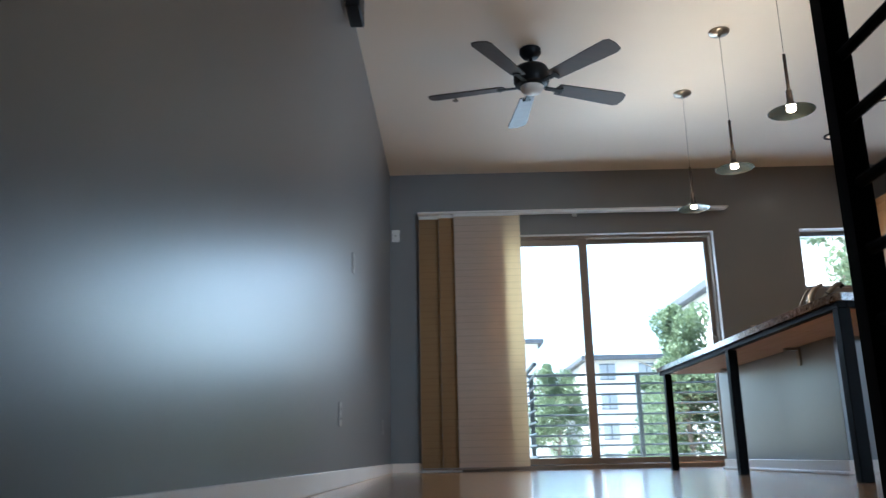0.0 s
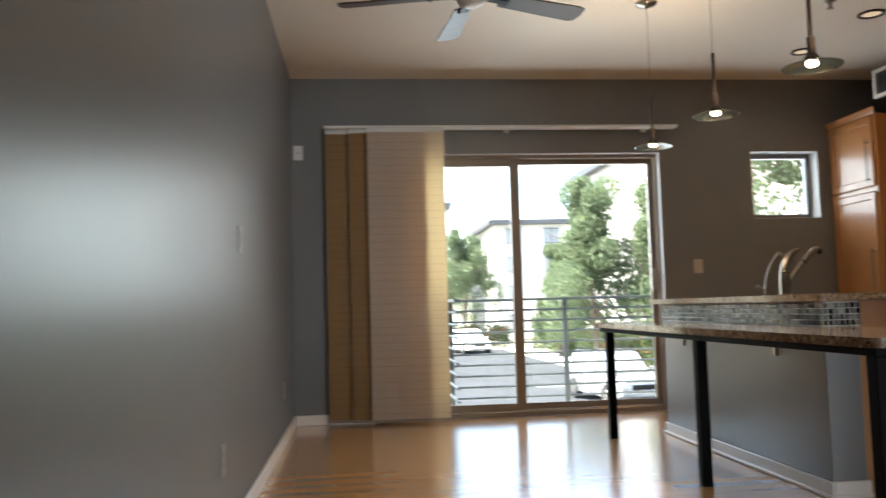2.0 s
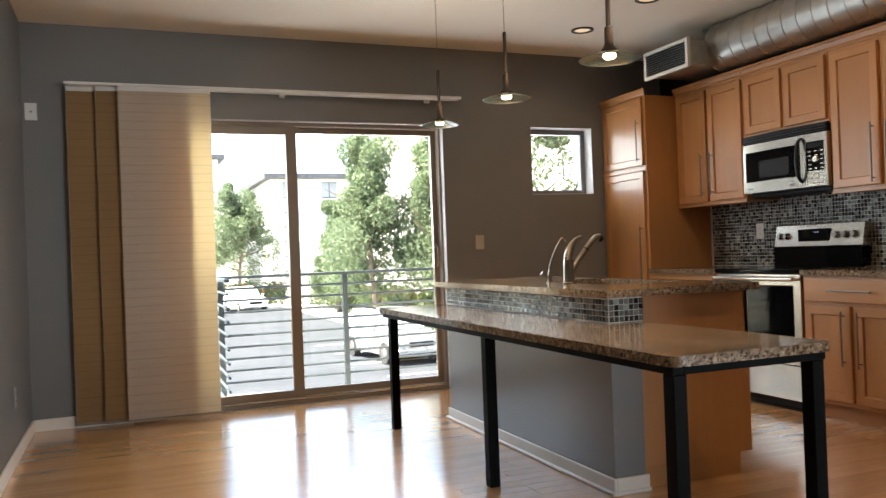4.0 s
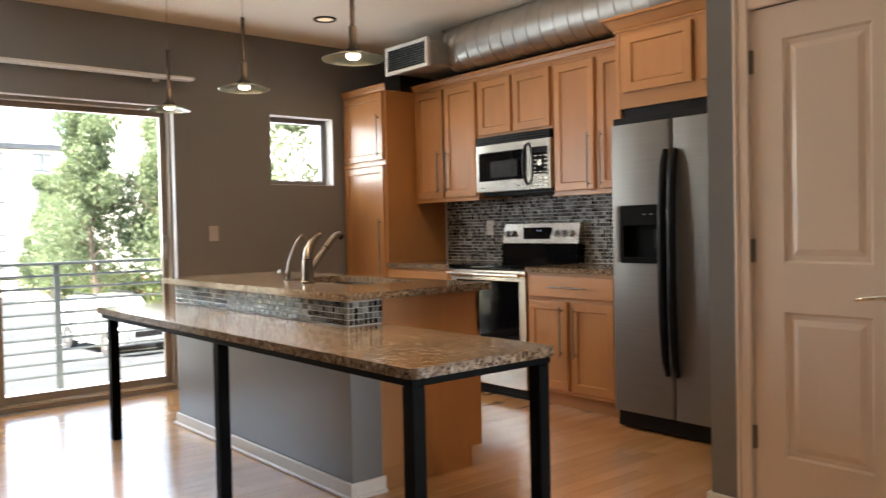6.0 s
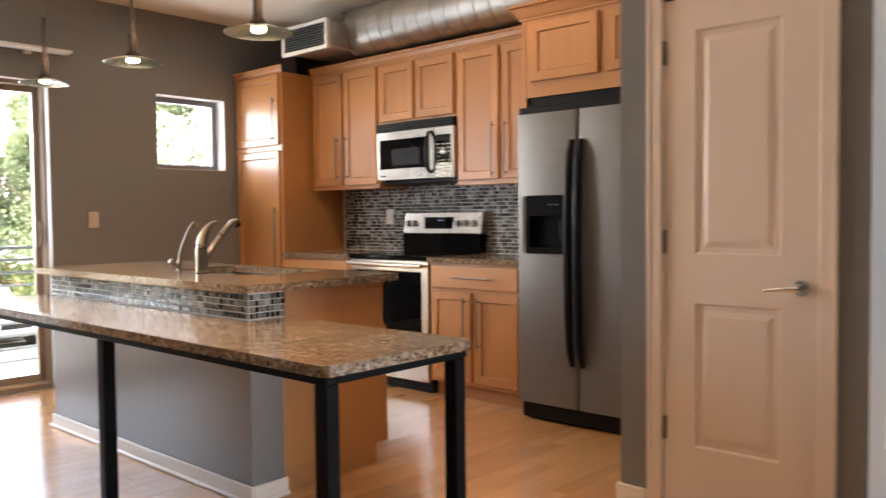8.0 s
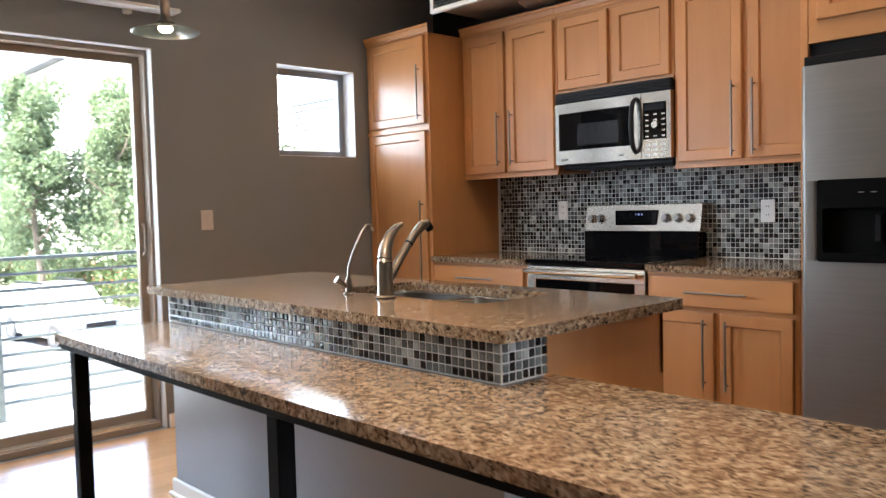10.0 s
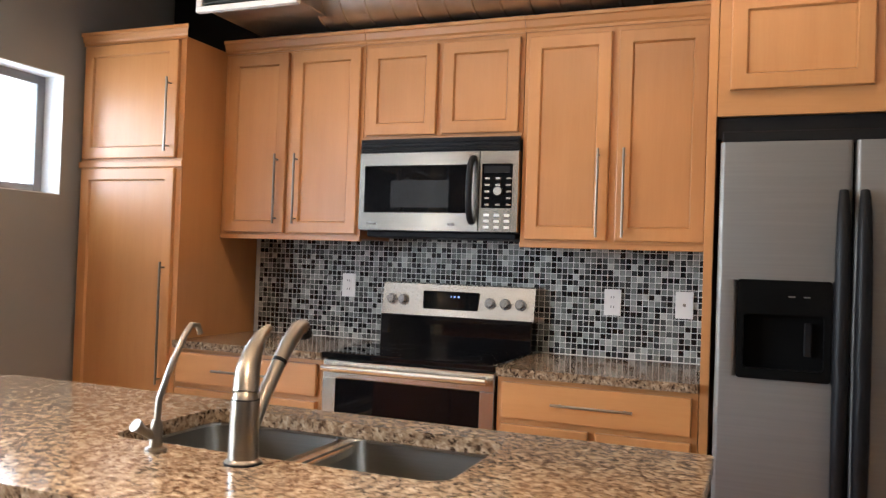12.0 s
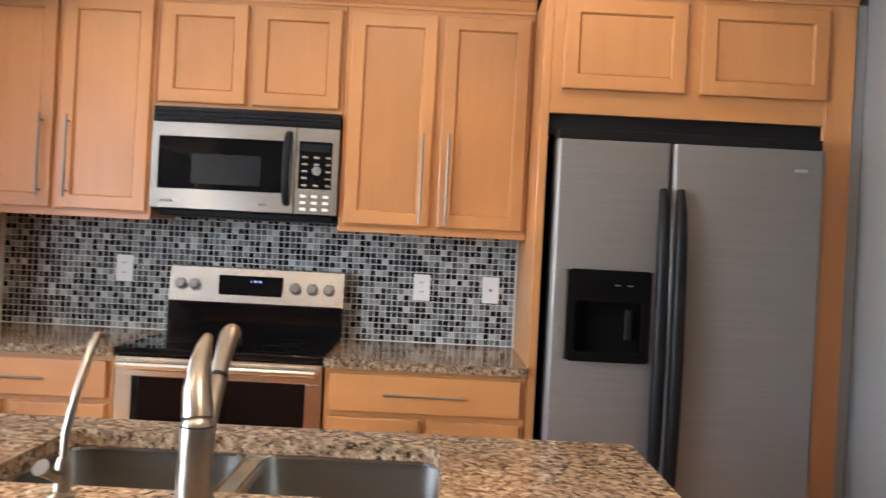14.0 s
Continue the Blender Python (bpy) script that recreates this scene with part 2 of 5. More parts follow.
# reveal linings, much paler than the wall around them
M_REVEAL = surf("pale_reveal", (0.62, 0.62, 0.61), (0.67, 0.67, 0.66), 2.0, 0.5, relief=0.08, rscale=80, rvar=0.04)
M_WHITE = surf("white_plastic", (0.76, 0.75, 0.72), (0.80, 0.79, 0.76), 5.0, 0.36, relief=0.0, rvar=0.03)
M_CAB = wood("honey_maple", (0.515, 0.248, 0.090), (0.448, 0.198, 0.066), "z", rough=0.38, coat=0.28)
M_CABH = wood("honey_maple_rail", (0.515, 0.248, 0.090), (0.448, 0.198, 0.066), "y", rough=0.38, coat=0.28)
M_FLOOR = wood("maple_floor", (0.73, 0.415, 0.185), (0.59, 0.305, 0.122), "x", rough=0.21, coat=1.0)
M_FLOOR_J = wood("maple_floor_field", (0.73, 0.415, 0.185), (0.59, 0.305, 0.122), "x", rough=0.21, coat=1.0, island=True)
M_GRANITE = granite("speckled_granite")
M_STEEL = brushed("brushed_steel", 0.80, 0.22, "y", (1.0, 0.925, 0.81))
M_STEELV = surf("satin_metallic_finish", (0.185, 0.178, 0.170), (0.205, 0.198, 0.188), 2.5, 0.36, 0.35, relief=0.10, rscale=120, stretch=(1, 1, 40), rvar=0.04, dist=0.0006)
M_KNOB = brushed("polished_knob_steel", 0.5, 0.18, "y", (1.0, 0.98, 0.95))
M_SINK = brushed("sink_steel", 0.31, 0.335, "y", (1.0, 0.93, 0.83))
M_NICKEL = brushed("brushed_nickel", 0.27, 0.28, "z", (1.0, 0.87, 0.71))
M_PLATE = surf("grey_plate_plastic", (0.34, 0.33, 0.31), (0.38, 0.37, 0.35), 5.0, 0.36, relief=0.0, rvar=0.03)
M_PLATE_WARM = surf("almond_plate_plastic", (0.52, 0.46, 0.42), (0.56, 0.50, 0.46), 5.0, 0.36, relief=0.0, rvar=0.03)
M_HANDLE = brushed("satin_handle_nickel", 0.30, 0.34, "z", (1.0, 0.89, 0.76))
M_DOOR = surf("cream_door_paint", (0.80, 0.67, 0.56), (0.83, 0.70, 0.59), 2.0, 0.38, relief=0.08, rscale=90, rvar=0.04)
M_CHROME = surf("chrome", (0.75, 0.75, 0.75), (0.8, 0.8, 0.8), 4, 0.1, 1.0, relief=0, rvar=0.03)
M_DUCT = surf("galvanised_sheet", (0.50, 0.49, 0.46), (0.62, 0.61, 0.575), 9, 0.34, 1.0, relief=0.1, rscale=25, rvar=0.05)
M_BLACKMETAL = surf("black_painted_steel", (0.003, 0.003, 0.003), (0.005, 0.005, 0.005), 6, 0.5, relief=0.1, rscale=140, spec=0.04)
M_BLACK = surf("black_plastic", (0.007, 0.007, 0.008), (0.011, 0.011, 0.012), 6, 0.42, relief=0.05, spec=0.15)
M_BLACKGLASS = surf("black_glass", (0.003, 0.003, 0.0035), (0.0045, 0.0045, 0.005), 3, 0.05, relief=0, rvar=0.02, spec=0.3)
M_GROUT = surf("grout", (0.60, 0.60, 0.57), (0.68, 0.68, 0.65), 20, 0.8, relief=0.2)
M_TILE = tile_material("mosaic_glass", False)
M_TILE_J = tile_material("mosaic_glass_field", True)
M_BRONZE = surf("taupe_aluminium", (0.27, 0.215, 0.165), (0.31, 0.25, 0.195), 4, 0.42, 0.0, relief=0.05)
M_GLASS = clear_glass("window_glass", (0.97, 0.985, 0.98))
M_DISC = clear_glass("pendant_glass", (0.88, 0.95, 0.92), 0.05, 1.6)
_n, _l = M_DISC.node_tree.nodes, M_DISC.node_tree.links
_veil, _add = _n.new("ShaderNodeBsdfTranslucent"), _n.new("ShaderNodeMixShader")
_veil.inputs["Color"].default_value = (0.72, 0.80, 0.70, 1.0)
_add.inputs["Fac"].default_value = 0.05
_was = _n["Material Output"].inputs["Surface"].links[0].from_socket
_l.new(_was, _add.inputs[1])
_l.new(_veil.outputs["BSDF"], _add.inputs[2])
_l.new(_add.outputs["Shader"], _n["Material Output"].inputs["Surface"])
M_DARKBRONZE = surf("oil_rubbed_bronze", (0.014, 0.010, 0.008), (0.022, 0.016, 0.012), 8, 0.4, 0.2, relief=0.05, spec=0.2)
M_BULB = glow("warm_bulb", (1.0, 0.78, 0.5), 1.6)
M_CANGLOW = glow("recessed_bulb", (1.0, 0.80, 0.55), 0.03)
M_FANBLADE = surf("dark_walnut_blade", (0.03, 0.02, 0.016), (0.05, 0.033, 0.025), 3, 0.42, relief=0.05, stretch=(1, 6, 6))
M_FANGLASS = surf("frosted_glass_bowl", (0.62, 0.60, 0.56), (0.68, 0.66, 0.62), 5, 0.4, relief=0)
M_BLIND_L = blind_cloth("pale_woven_blind", (0.60, 0.50, 0.41), (0.88, 0.60, 0.27), 0.22)
M_BLIND_D = blind_cloth("straw_woven_blind", (0.33, 0.20, 0.09), (0.50, 0.25, 0.07), 0.16)
M_PLY = surf("underside_plywood", (0.42, 0.30, 0.22), (0.48, 0.35, 0.26), 4, 0.7, stretch=(6, 1, 1))
M_RAILMETAL = surf("grey_rail_paint", (0.050, 0.062, 0.064), (0.068, 0.080, 0.082), 6, 0.5, 0.2, relief=0.05)
M_WINFRAME = surf("grey_window_aluminium", (0.19, 0.19, 0.20), (0.22, 0.22, 0.23), 6, 0.45, 0.1, relief=0.05)
M_CONCRETE = surf("concrete", (0.40, 0.39, 0.37), (0.50, 0.49, 0.46), 0.7, 0.85, relief=0.4, rscale=60)
M_ASPHALT = surf("asphalt", (0.044, 0.048, 0.053), (0.062, 0.066, 0.071), 0.4, 0.95, relief=0.5, rscale=40, dist=0.01, spec=0.08)
M_GROUND = surf("dry_ground", (0.20, 0.19, 0.14), (0.29, 0.27, 0.20), 0.3, 0.95, relief=0.6, rscale=9, dist=0.03)
M_STUCCO = surf("pale_stucco", (0.62, 0.60, 0.57), (0.68, 0.66, 0.63), 0.5, 0.9, relief=0.4, rscale=30)
M_DARKROOF = surf("dark_fascia", (0.06, 0.065, 0.075), (0.08, 0.085, 0.095), 1, 0.7)
M_FARGLASS = surf("far_window_glass", (0.30, 0.315, 0.33), (0.36, 0.375, 0.39), 1, 0.1, relief=0)
M_BARK = surf("bark", (0.13, 0.10, 0.075), (0.19, 0.15, 0.11), 4, 0.9, relief=0.6, rscale=18, dist=0.02)
M_LEAF = leaf_material("tree_leaf", (0.12, 0.165, 0.088), (0.20, 0.25, 0.135))
M_SHRUB = leaf_material("shrub_leaf", (0.05, 0.085, 0.03), (0.11, 0.14, 0.055))
M_FLOWER = leaf_material("red_flower", (0.42, 0.06, 0.04), (0.55, 0.14, 0.10))
M_SILVER = surf("silver_car_paint", (0.23, 0.24, 0.25), (0.26, 0.27, 0.28), 1, 0.28, 0.5, relief=0, coat=0.6)
M_TYRE = surf("tyre_rubber", (0.02, 0.02, 0.02), (0.03, 0.03, 0.03), 5, 0.85)
M_LAMPCLEAR = surf("car_lamp", (0.6, 0.6, 0.58), (0.7, 0.7, 0.68), 5, 0.1, relief=0)
M_STAIR = surf("carpet_tread", (0.30, 0.27, 0.23), (0.36, 0.33, 0.28), 5, 0.95, relief=0.8, rscale=90, dist=0.004)
M_BLACKWALL = surf("black_upper_wall", (0.012, 0.011, 0.010), (0.018, 0.017, 0.016), 2, 0.7, spec=0.2)
M_RING = surf("burner_print", (0.012, 0.012, 0.013), (0.018, 0.018, 0.019), 4, 0.2, relief=0)
M_DISPLAY = glow("lit_digits", (0.40, 0.55, 1.0), 0.015)


# ---------------------------------------------------------------- building helpers
def thing(name, at, label, category, group="", kind=""):
    ob = new(name)
    ob.empty_display_size = 0.05
    ob.location = at
    return tagged(ob, label, category, group, kind)


def base_of(ob):
    while ob.parent:
        ob = ob.parent
    return Vector(ob.location)


def finish(name, bm, mat, origin):
    bmesh.ops.recalc_face_normals(bm, faces=bm.faces)
    bmesh.ops.translate(bm, verts=bm.verts, vec=-Vector(origin))
    me = bpy.data.meshes.new(name)
    bm.to_mesh(me)
    bm.free()
    me.materials.append(mat)
    return me


def smooth(me, angle=40.0):
    me.shade_smooth()
    me.set_sharp_from_angle(angle=radians(angle))


def part(name, bm, mat, parent, label="", round_it=False):
    """One mesh, given in world places, under a thing or a part."""
    me = finish(name, bm, mat, base_of(parent))
    if round_it:
        smooth(me)
    ob = new(name, me)
    ob.parent = parent
    if label:
        ob["label"] = label
    return ob


def solid(name, bm, mat, at, label="", category="", kind="", group="", round_it=False):
    """One mesh as a top-level thing."""
    me = finish(name, bm, mat, at)
    if round_it:
        smooth(me)
    ob = new(name, me)
    ob.location = at
    return tagged(ob, label, category, group, kind)


def box(bm, x0, x1, y0, y1, z0, z1, bev=0.0, seg=1):
    ret = bmesh.ops.create_cube(bm, size=1.0)
    vs = ret["verts"]
    bmesh.ops.scale(bm, vec=(abs(x1 - x0), abs(y1 - y0), abs(z1 - z0)), verts=vs)
    bmesh.ops.translate(bm, vec=((x0 + x1) / 2, (y0 + y1) / 2, (z0 + z1) / 2), verts=vs)
    if bev:
        es = list({e for v in vs for e in v.link_edges})
        bmesh.ops.bevel(bm, geom=es, offset=bev, segments=seg, profile=0.6, affect="EDGES")
    return bm


def B(*a, **k):
    return box(bmesh.new(), *a, **k)


def cyl(bm, p, q, r0, r1=None, seg=16, caps=True):
    p, q = Vector(p), Vector(q)
    r1 = r0 if r1 is None else r1
    d = q - p
    m = Matrix.Translation((p + q) / 2) @ d.to_track_quat("Z", "Y").to_matrix().to_4x4()
    bmesh.ops.create_cone(bm, cap_ends=caps, segments=seg, radius1=r0, radius2=r1, depth=d.length, matrix=m)
    return bm


def C(*a, **k):
    return cyl(bmesh.new(), *a, **k)


def tube(bm, pts, radii, seg=12):
    """A round tube along a line of points."""
    pts = [Vector(p) for p in pts]
    if isinstance(radii, (int, float)):
        radii = [radii] * len(pts)
    rings = []
    for i, p in enumerate(pts):
        d = (pts[min(i + 1, len(pts) - 1)] - pts[max(i - 1, 0)]).normalized()
        q = d.to_track_quat("Z", "Y")
        rings.append([bm.verts.new(p + q @ Vector((math.cos(a) * radii[i], math.sin(a) * radii[i], 0)))
                      for a in (2 * math.pi * k / seg for k in range(seg))])
    for a, b in zip(rings, rings[1:]):
        best = min(range(seg), key=lambda s: sum((a[k].co - b[(k + s) % seg].co).length for k in range(0, seg, 3)))
        for k in range(seg):
            bm.faces.new((a[k], a[(k + 1) % seg], b[(k + 1 + best) % seg], b[(k + best) % seg]))
    bm.faces.new(rings[0])
    bm.faces.new(rings[-1])
    return bm


def lathe(bm, at, prof, seg=32):
    """Turned about the upright through at; prof is rows of (radius, height)."""
    ax, ay, az = at
    rings = []
    for r, h in prof:
        rings.append([bm.verts.new((ax + r * math.cos(2 * math.pi * k / seg), ay + r * math.sin(2 * math.pi * k / seg), az + h)) for k in range(seg)])
    for a, b in zip(rings, rings[1:]):
        for k in range(seg):
            bm.faces.new((a[k], a[(k + 1) % seg], b[(k + 1) % seg], b[k]))
    bm.faces.new(rings[0])
    bm.faces.new(rings[-1])
    return bm


def rrect(x0, x1, y0, y1, r, seg=5):
    out = []
    for cx, cy, a0 in ((x1 - r, y1 - r, 0), (x0 + r, y1 - r, 90), (x0 + r, y0 + r, 180), (x1 - r, y0 + r, 270)):
        for k in range(seg + 1):
            a = radians(a0 + 90.0 * k / seg)
            out.append((cx + r * math.cos(a), cy + r * math.sin(a)))
    return out


def prism(bm, pts, z0, z1):
    lo = [bm.verts.new((x, y, z0)) for x, y in pts]
    hi = [bm.verts.new((x, y, z1)) for x, y in pts]
    n = len(pts)
    bm.faces.new(lo)
    bm.faces.new(hi)
    for k in range(n):
        bm.faces.new((lo[k], lo[(k + 1) % n], hi[(k + 1) % n], hi[k]))
    return bm


def ring_slab(bm, outer, inner, z0, z1):
    n = len(outer)
    rows = [[bm.verts.new((x, y, z)) for x, y in pts] for pts, z in ((outer, z1), (inner, z1), (inner, z0), (outer, z0))]
    for a, b in zip(rows, rows[1:] + rows[:1]):
        for k in range(n):
            bm.faces.new((a[k], a[(k + 1) % n], b[(k + 1) % n], b[k]))
    return bm


def wall_y(bm, y0, y1, x0, x1, z0, z1, holes=()):
    """A wall along x with holes (x0, x1, z0, z1), cut into blocks."""
    xs = sorted({x0, x1, *(h[0] for h in holes), *(h[1] for h in holes)})
    for a, b in zip(xs, xs[1:]):
        cuts = sorted((h[2], h[3]) for h in holes if h[0] <= a and h[1] >= b)
        z = z0
        for lo, hi in cuts:
            if lo > z:
                box(bm, a, b, y0, y1, z, lo)
            z = hi
        if z < z1:
            box(bm, a, b, y0, y1, z, z1)
    bmesh.ops.remove_doubles(bm, verts=bm.verts, dist=0.0005)
    return bm


# ---------------------------------------------------------------- large structure
XL, YN, XK = 0.566, 8.30, 5.70
YS = -3.2
DOOR = (1.20, 3.585, 0.0, 2.125)
WIN = (4.38, 4.975, 1.555, 2.125)
XE = 8.6
Y_CL = 3.275

solid("wall_north", wall_y(bmesh.new(), YN, YN + 0.22, XL - 0.2, XK + 0.2, -0.3, 3.1, [DOOR, WIN]), M_WALL, (3, YN, 0), "grey painted wall with a sliding door and a small window", "wall", "structure")
solid("wall_west", B(XL - 0.2, XL, YS, YN, -3.0, 3.2), M_WALL_W, (XL, 3, 0), "long grey satin-painted wall beside the stairs, its dimness put into the colour", "wall", "structure")
solid("wall_east_kitchen", B(XK + 0.012, XK + 0.2, Y_CL + 0.12, YN, -0.3, 2.2), M_WALL, (XK, 6, 0), "grey wall behind the kitchen cabinets", "wall", "structure")
# this wall turns from grey to near black above z 2.2
solid("wall_east_upper", B(XK + 0.012, XK + 0.2, Y_CL + 0.12, YN, 2.2, 3.1), M_BLACKWALL, (XK, 6, 2.2), "black wall above the kitchen cabinets", "wall", "structure")
solid("wall_south", wall_y(bmesh.new(), YS - 0.2, YS, XL - 0.2, XE, -3.0, 3.3, [(5.80, 8.40, 0.45, 2.45)]), M_WALL, (3, YS, 0), "plain grey wall with a wide window opening", "wall", "structure")
solid("wall_east_hall", B(XE, XE + 0.2, YS, Y_CL + 0.12, -0.3, 3.3), M_WALL, (XE, 0, 0), "plain grey wall closing the hall", "wall", "structure")
# unseen wall added to keep the back light off the west wall
solid("light_blocking_partition", B(2.4, 2.5, YS, 2.1, 0, 2.9), M_WALL, (2.45, -1, 0), "added unseen grey wall that blocks the back light", "wall", "structure")
CX, CY0, CY1 = 4.14, 3.275, 4.19
XF_STRIP = 5.096
closet = bmesh.new()
box(closet, CX, CX + 0.11, CY0, CY0 + 0.155, 0, 2.9)
box(closet, CX, CX + 0.11, CY1 - 0.185, CY1, 0, 2.9)
box(closet, CX, CX + 0.11, CY0 + 0.155, CY1 - 0.185, 1.985, 2.9)
box(closet, CX + 0.11, XK + 0.012, CY1 - 0.11, CY1, 0, 2.9)
bmesh.ops.remove_doubles(closet, verts=closet.verts, dist=0.0005)
solid("wall_closet", closet, M_WALL, (CX, CY0, 0), "dark grey closet wall with a door opening", "wall", "structure")
solid("wall_thermostat", B(CX + 0.11, XE, CY0, CY0 + 0.11, 0, 2.95), M_WALL, (5.5, CY0, 0), "grey hall wall with thermostat and switches", "wall", "structure")

ceil = bmesh.new()
prof = [(YS - 0.2, ceil_z(YS - 0.2)), (YN + 0.22, ceil_z(YN + 0.22))]
cv = []
for x in (XL - 0.2, XE + 0.2):
    for y, z in prof:
        cv.append((ceil.verts.new((x, y, z)), ceil.verts.new((x, y, z + 0.25))))
for a, b in ((0, 1), (1, 3), (3, 2), (2, 0)):
    ceil.faces.new((cv[a][0], cv[b][0], cv[b][1], cv[a][1]))
ceil.faces.new([cv[i][0] for i in (0, 1, 3, 2)])
ceil.faces.new([cv[i][1] for i in (0, 1, 3, 2)])
solid("ceiling", ceil, M_CEIL, (3, 4, CEIL_N), "flat cream painted ceiling", "ceiling", "structure")

# floor slab with the stairwell left open
SX, SY = 1.79, 2.16
slab = bmesh.new()
box(slab, XL, SX, SY, YN, -0.3, -0.014)
box(slab, SX, XK + 0.2, Y_CL + 0.1, YN, -0.3, -0.014)
box(slab, SX, XE, YS, Y_CL + 0.1, -0.3, -0.014)
floor = solid("floor", slab, M_FLOOR, (3, 5, 0), "glossy honey maple plank floor", "floor", "structure")

stairs = thing("staircase", (XL, SY, -1.5), "carpeted stairs rising to the living room", "stairs", kind="structure")
for k in range(14):
    part("tread", B(XL, SX, SY - 0.25 * (k + 1), SY - 0.25 * k + 0.02, -0.18 * (k + 1) - 0.04, -0.18 * (k + 1), 0.006), M_STAIR, stairs)
    part("riser", B(XL, SX, SY - 0.25 * k - 0.02, SY - 0.25 * k, -0.18 * (k + 1), -0.18 * k - 0.045), M_TRIM, stairs)
solid("wall_stair", B(SX, SX + 0.1, YS, SY, -3.0, -0.3), M_WALL, (SX, 0, -1.5), "grey wall under the stair guard", "wall", "structure")
solid("floor_lower", B(XL, SX + 0.1, YS, SY, -3.1, -2.95), M_CONCRETE, (1, 0, -3), "lower landing floor", "floor", "structure")

# baseboards
def baseboard(x0, x1, y0, y1, tall=0.08):
    bm = bmesh.new()
    box(bm, x0, x1, y0, y1, 0, tall, 0.004)
    return solid("baseboard", bm, M_TRIM, ((x0 + x1) / 2, (y0 + y1) / 2, 0), "cream painted wooden baseboard", "baseboard", "structure")


baseboard(XL, XL + 0.016, SY, YN)
baseboard(XL + 0.016, DOOR[0] - 0.01, YN - 0.016, YN)
baseboard(DOOR[1] + 0.01, 5.09, YN - 0.016, YN)
baseboard(CX - 0.016, CX, CY1 - 0.115, CY1 + 0.016)
baseboard(CX, 4.30, CY1, CY1 + 0.016)
baseboard(CX - 0.016, CX, CY0 - 0.016, CY0 + 0.09)
baseboard(CX, 5.42, CY0 - 0.016, CY0)

solid("trim", B(XF_STRIP, XF_STRIP + 0.05, CY1 + 0.0005, CY1 + 0.041, 0.0, 2.30, 0.002), M_WALL, (XF_STRIP, CY1 + 0.02, 0), "grey painted filler strip beside the refrigerator surround", "trim", "structure")

# ---------------------------------------------------------------- stair guard
GX = SX + 0.055
guard = thing("stair_guard", (GX, SY, 0), "black steel stair guard with horizontal bars", "railing")
for gy in (2.40, 1.02, -0.4, -1.8):
    part("post", B(GX - 0.022, GX + 0.022, gy - 0.022, gy + 0.022, 0.0, 1.07, 0.003), M_BLACKMETAL, guard)
part("top_rail", B(GX - 0.025, GX + 0.025, -3.0, 2.425, 1.07, 1.11, 0.004), M_BLACKMETAL, guard)
for k in range(8):
    z = 0.10 + 0.122 * k
    part("bar", C((GX, -3.0, z), (GX, 2.38, z), 0.011, seg=10), M_BLACKMETAL, guard)

# ---------------------------------------------------------------- sliding door and window
def pane_frame(name, parent, x0, x1, y0, y1, z0, z1, w, wb, mat, wt=None):
    wt = wt or w
    bm = bmesh.new()
    box(bm, x0, x0 + w, y0, y1, z0, z1, 0.003)
    box(bm, x1 - w, x1, y0, y1, z0, z1, 0.003)
    box(bm, x0 + w, x1 - w, y0, y1, z0, z0 + wb, 0.003)
    box(bm, x0 + w, x1 - w, y0, y1, z1 - wt, z1, 0.003)
    fr = part(name, bm, mat, parent)
    g = part("pane", B(x0 + w - 0.006, x1 - w + 0.006, (y0 + y1) / 2 - 0.003, (y0 + y1) / 2 + 0.003, z0 + wb - 0.006, z1 - wt + 0.006), M_GLASS, fr, "clear glass")
    g.visible_shadow = False
    return fr


sd = thing("door_1", (2.4, 8.40, 0), "taupe aluminium two-panel sliding glass door, closed", "sliding door", kind="structure")
fr = bmesh.new()
box(fr, DOOR[0], DOOR[0] + 0.03, 8.36, 8.49, 0, DOOR[3], 0.003)
box(fr, DOOR[1] - 0.022, DOOR[1], 8.36, 8.49, 0, DOOR[3], 0.003)
box(fr, DOOR[0] + 0.03, DOOR[1] - 0.022, 8.36, 8.49, DOOR[3] - 0.033, DOOR[3], 0.003)
box(fr, DOOR[0] + 0.03, DOOR[1] - 0.022, 8.34, 8.49, 0.0, 0.035, 0.003)
part("door_frame", fr, M_BRONZE, sd)
for k in range(2):
    part("floor_track", B(DOOR[0] + 0.031, DOOR[1] - 0.023, 8.352 + 0.068 * k, 8.358 + 0.068 * k, 0.035, 0.044, 0.001), M_CHROME, sd)
pane_frame("fixed_panel", sd, 2.36, DOOR[1] - 0.022, 8.43, 8.47, 0.035, DOOR[3] - 0.033, 0.040, 0.055, M_BRONZE)
pane_frame("sliding_panel", sd, DOOR[0] + 0.03, 2.412, 8.375, 8.415, 0.035, DOOR[3] - 0.033, 0.080, 0.062, M_BRONZE, 0.062)
part("lining", B(DOOR[1] - 0.005, DOOR[1], YN + 0.003, 8.359, 0.002, DOOR[3] - 0.005), M_REVEAL, sd, "pale door reveal")
part("lining", B(DOOR[0], DOOR[1], YN + 0.003, 8.359, DOOR[3] - 0.005, DOOR[3]), M_REVEAL, sd, "pale door reveal")
part("pull_handle", tube(bmesh.new(), [(3.545, 8.428, 0.98), (3.545, 8.395, 1.0), (3.545, 8.39, 1.07), (3.545, 8.395, 1.14), (3.545, 8.428, 1.16)], 0.009), M_BRONZE, sd, "taupe pull handle", True)

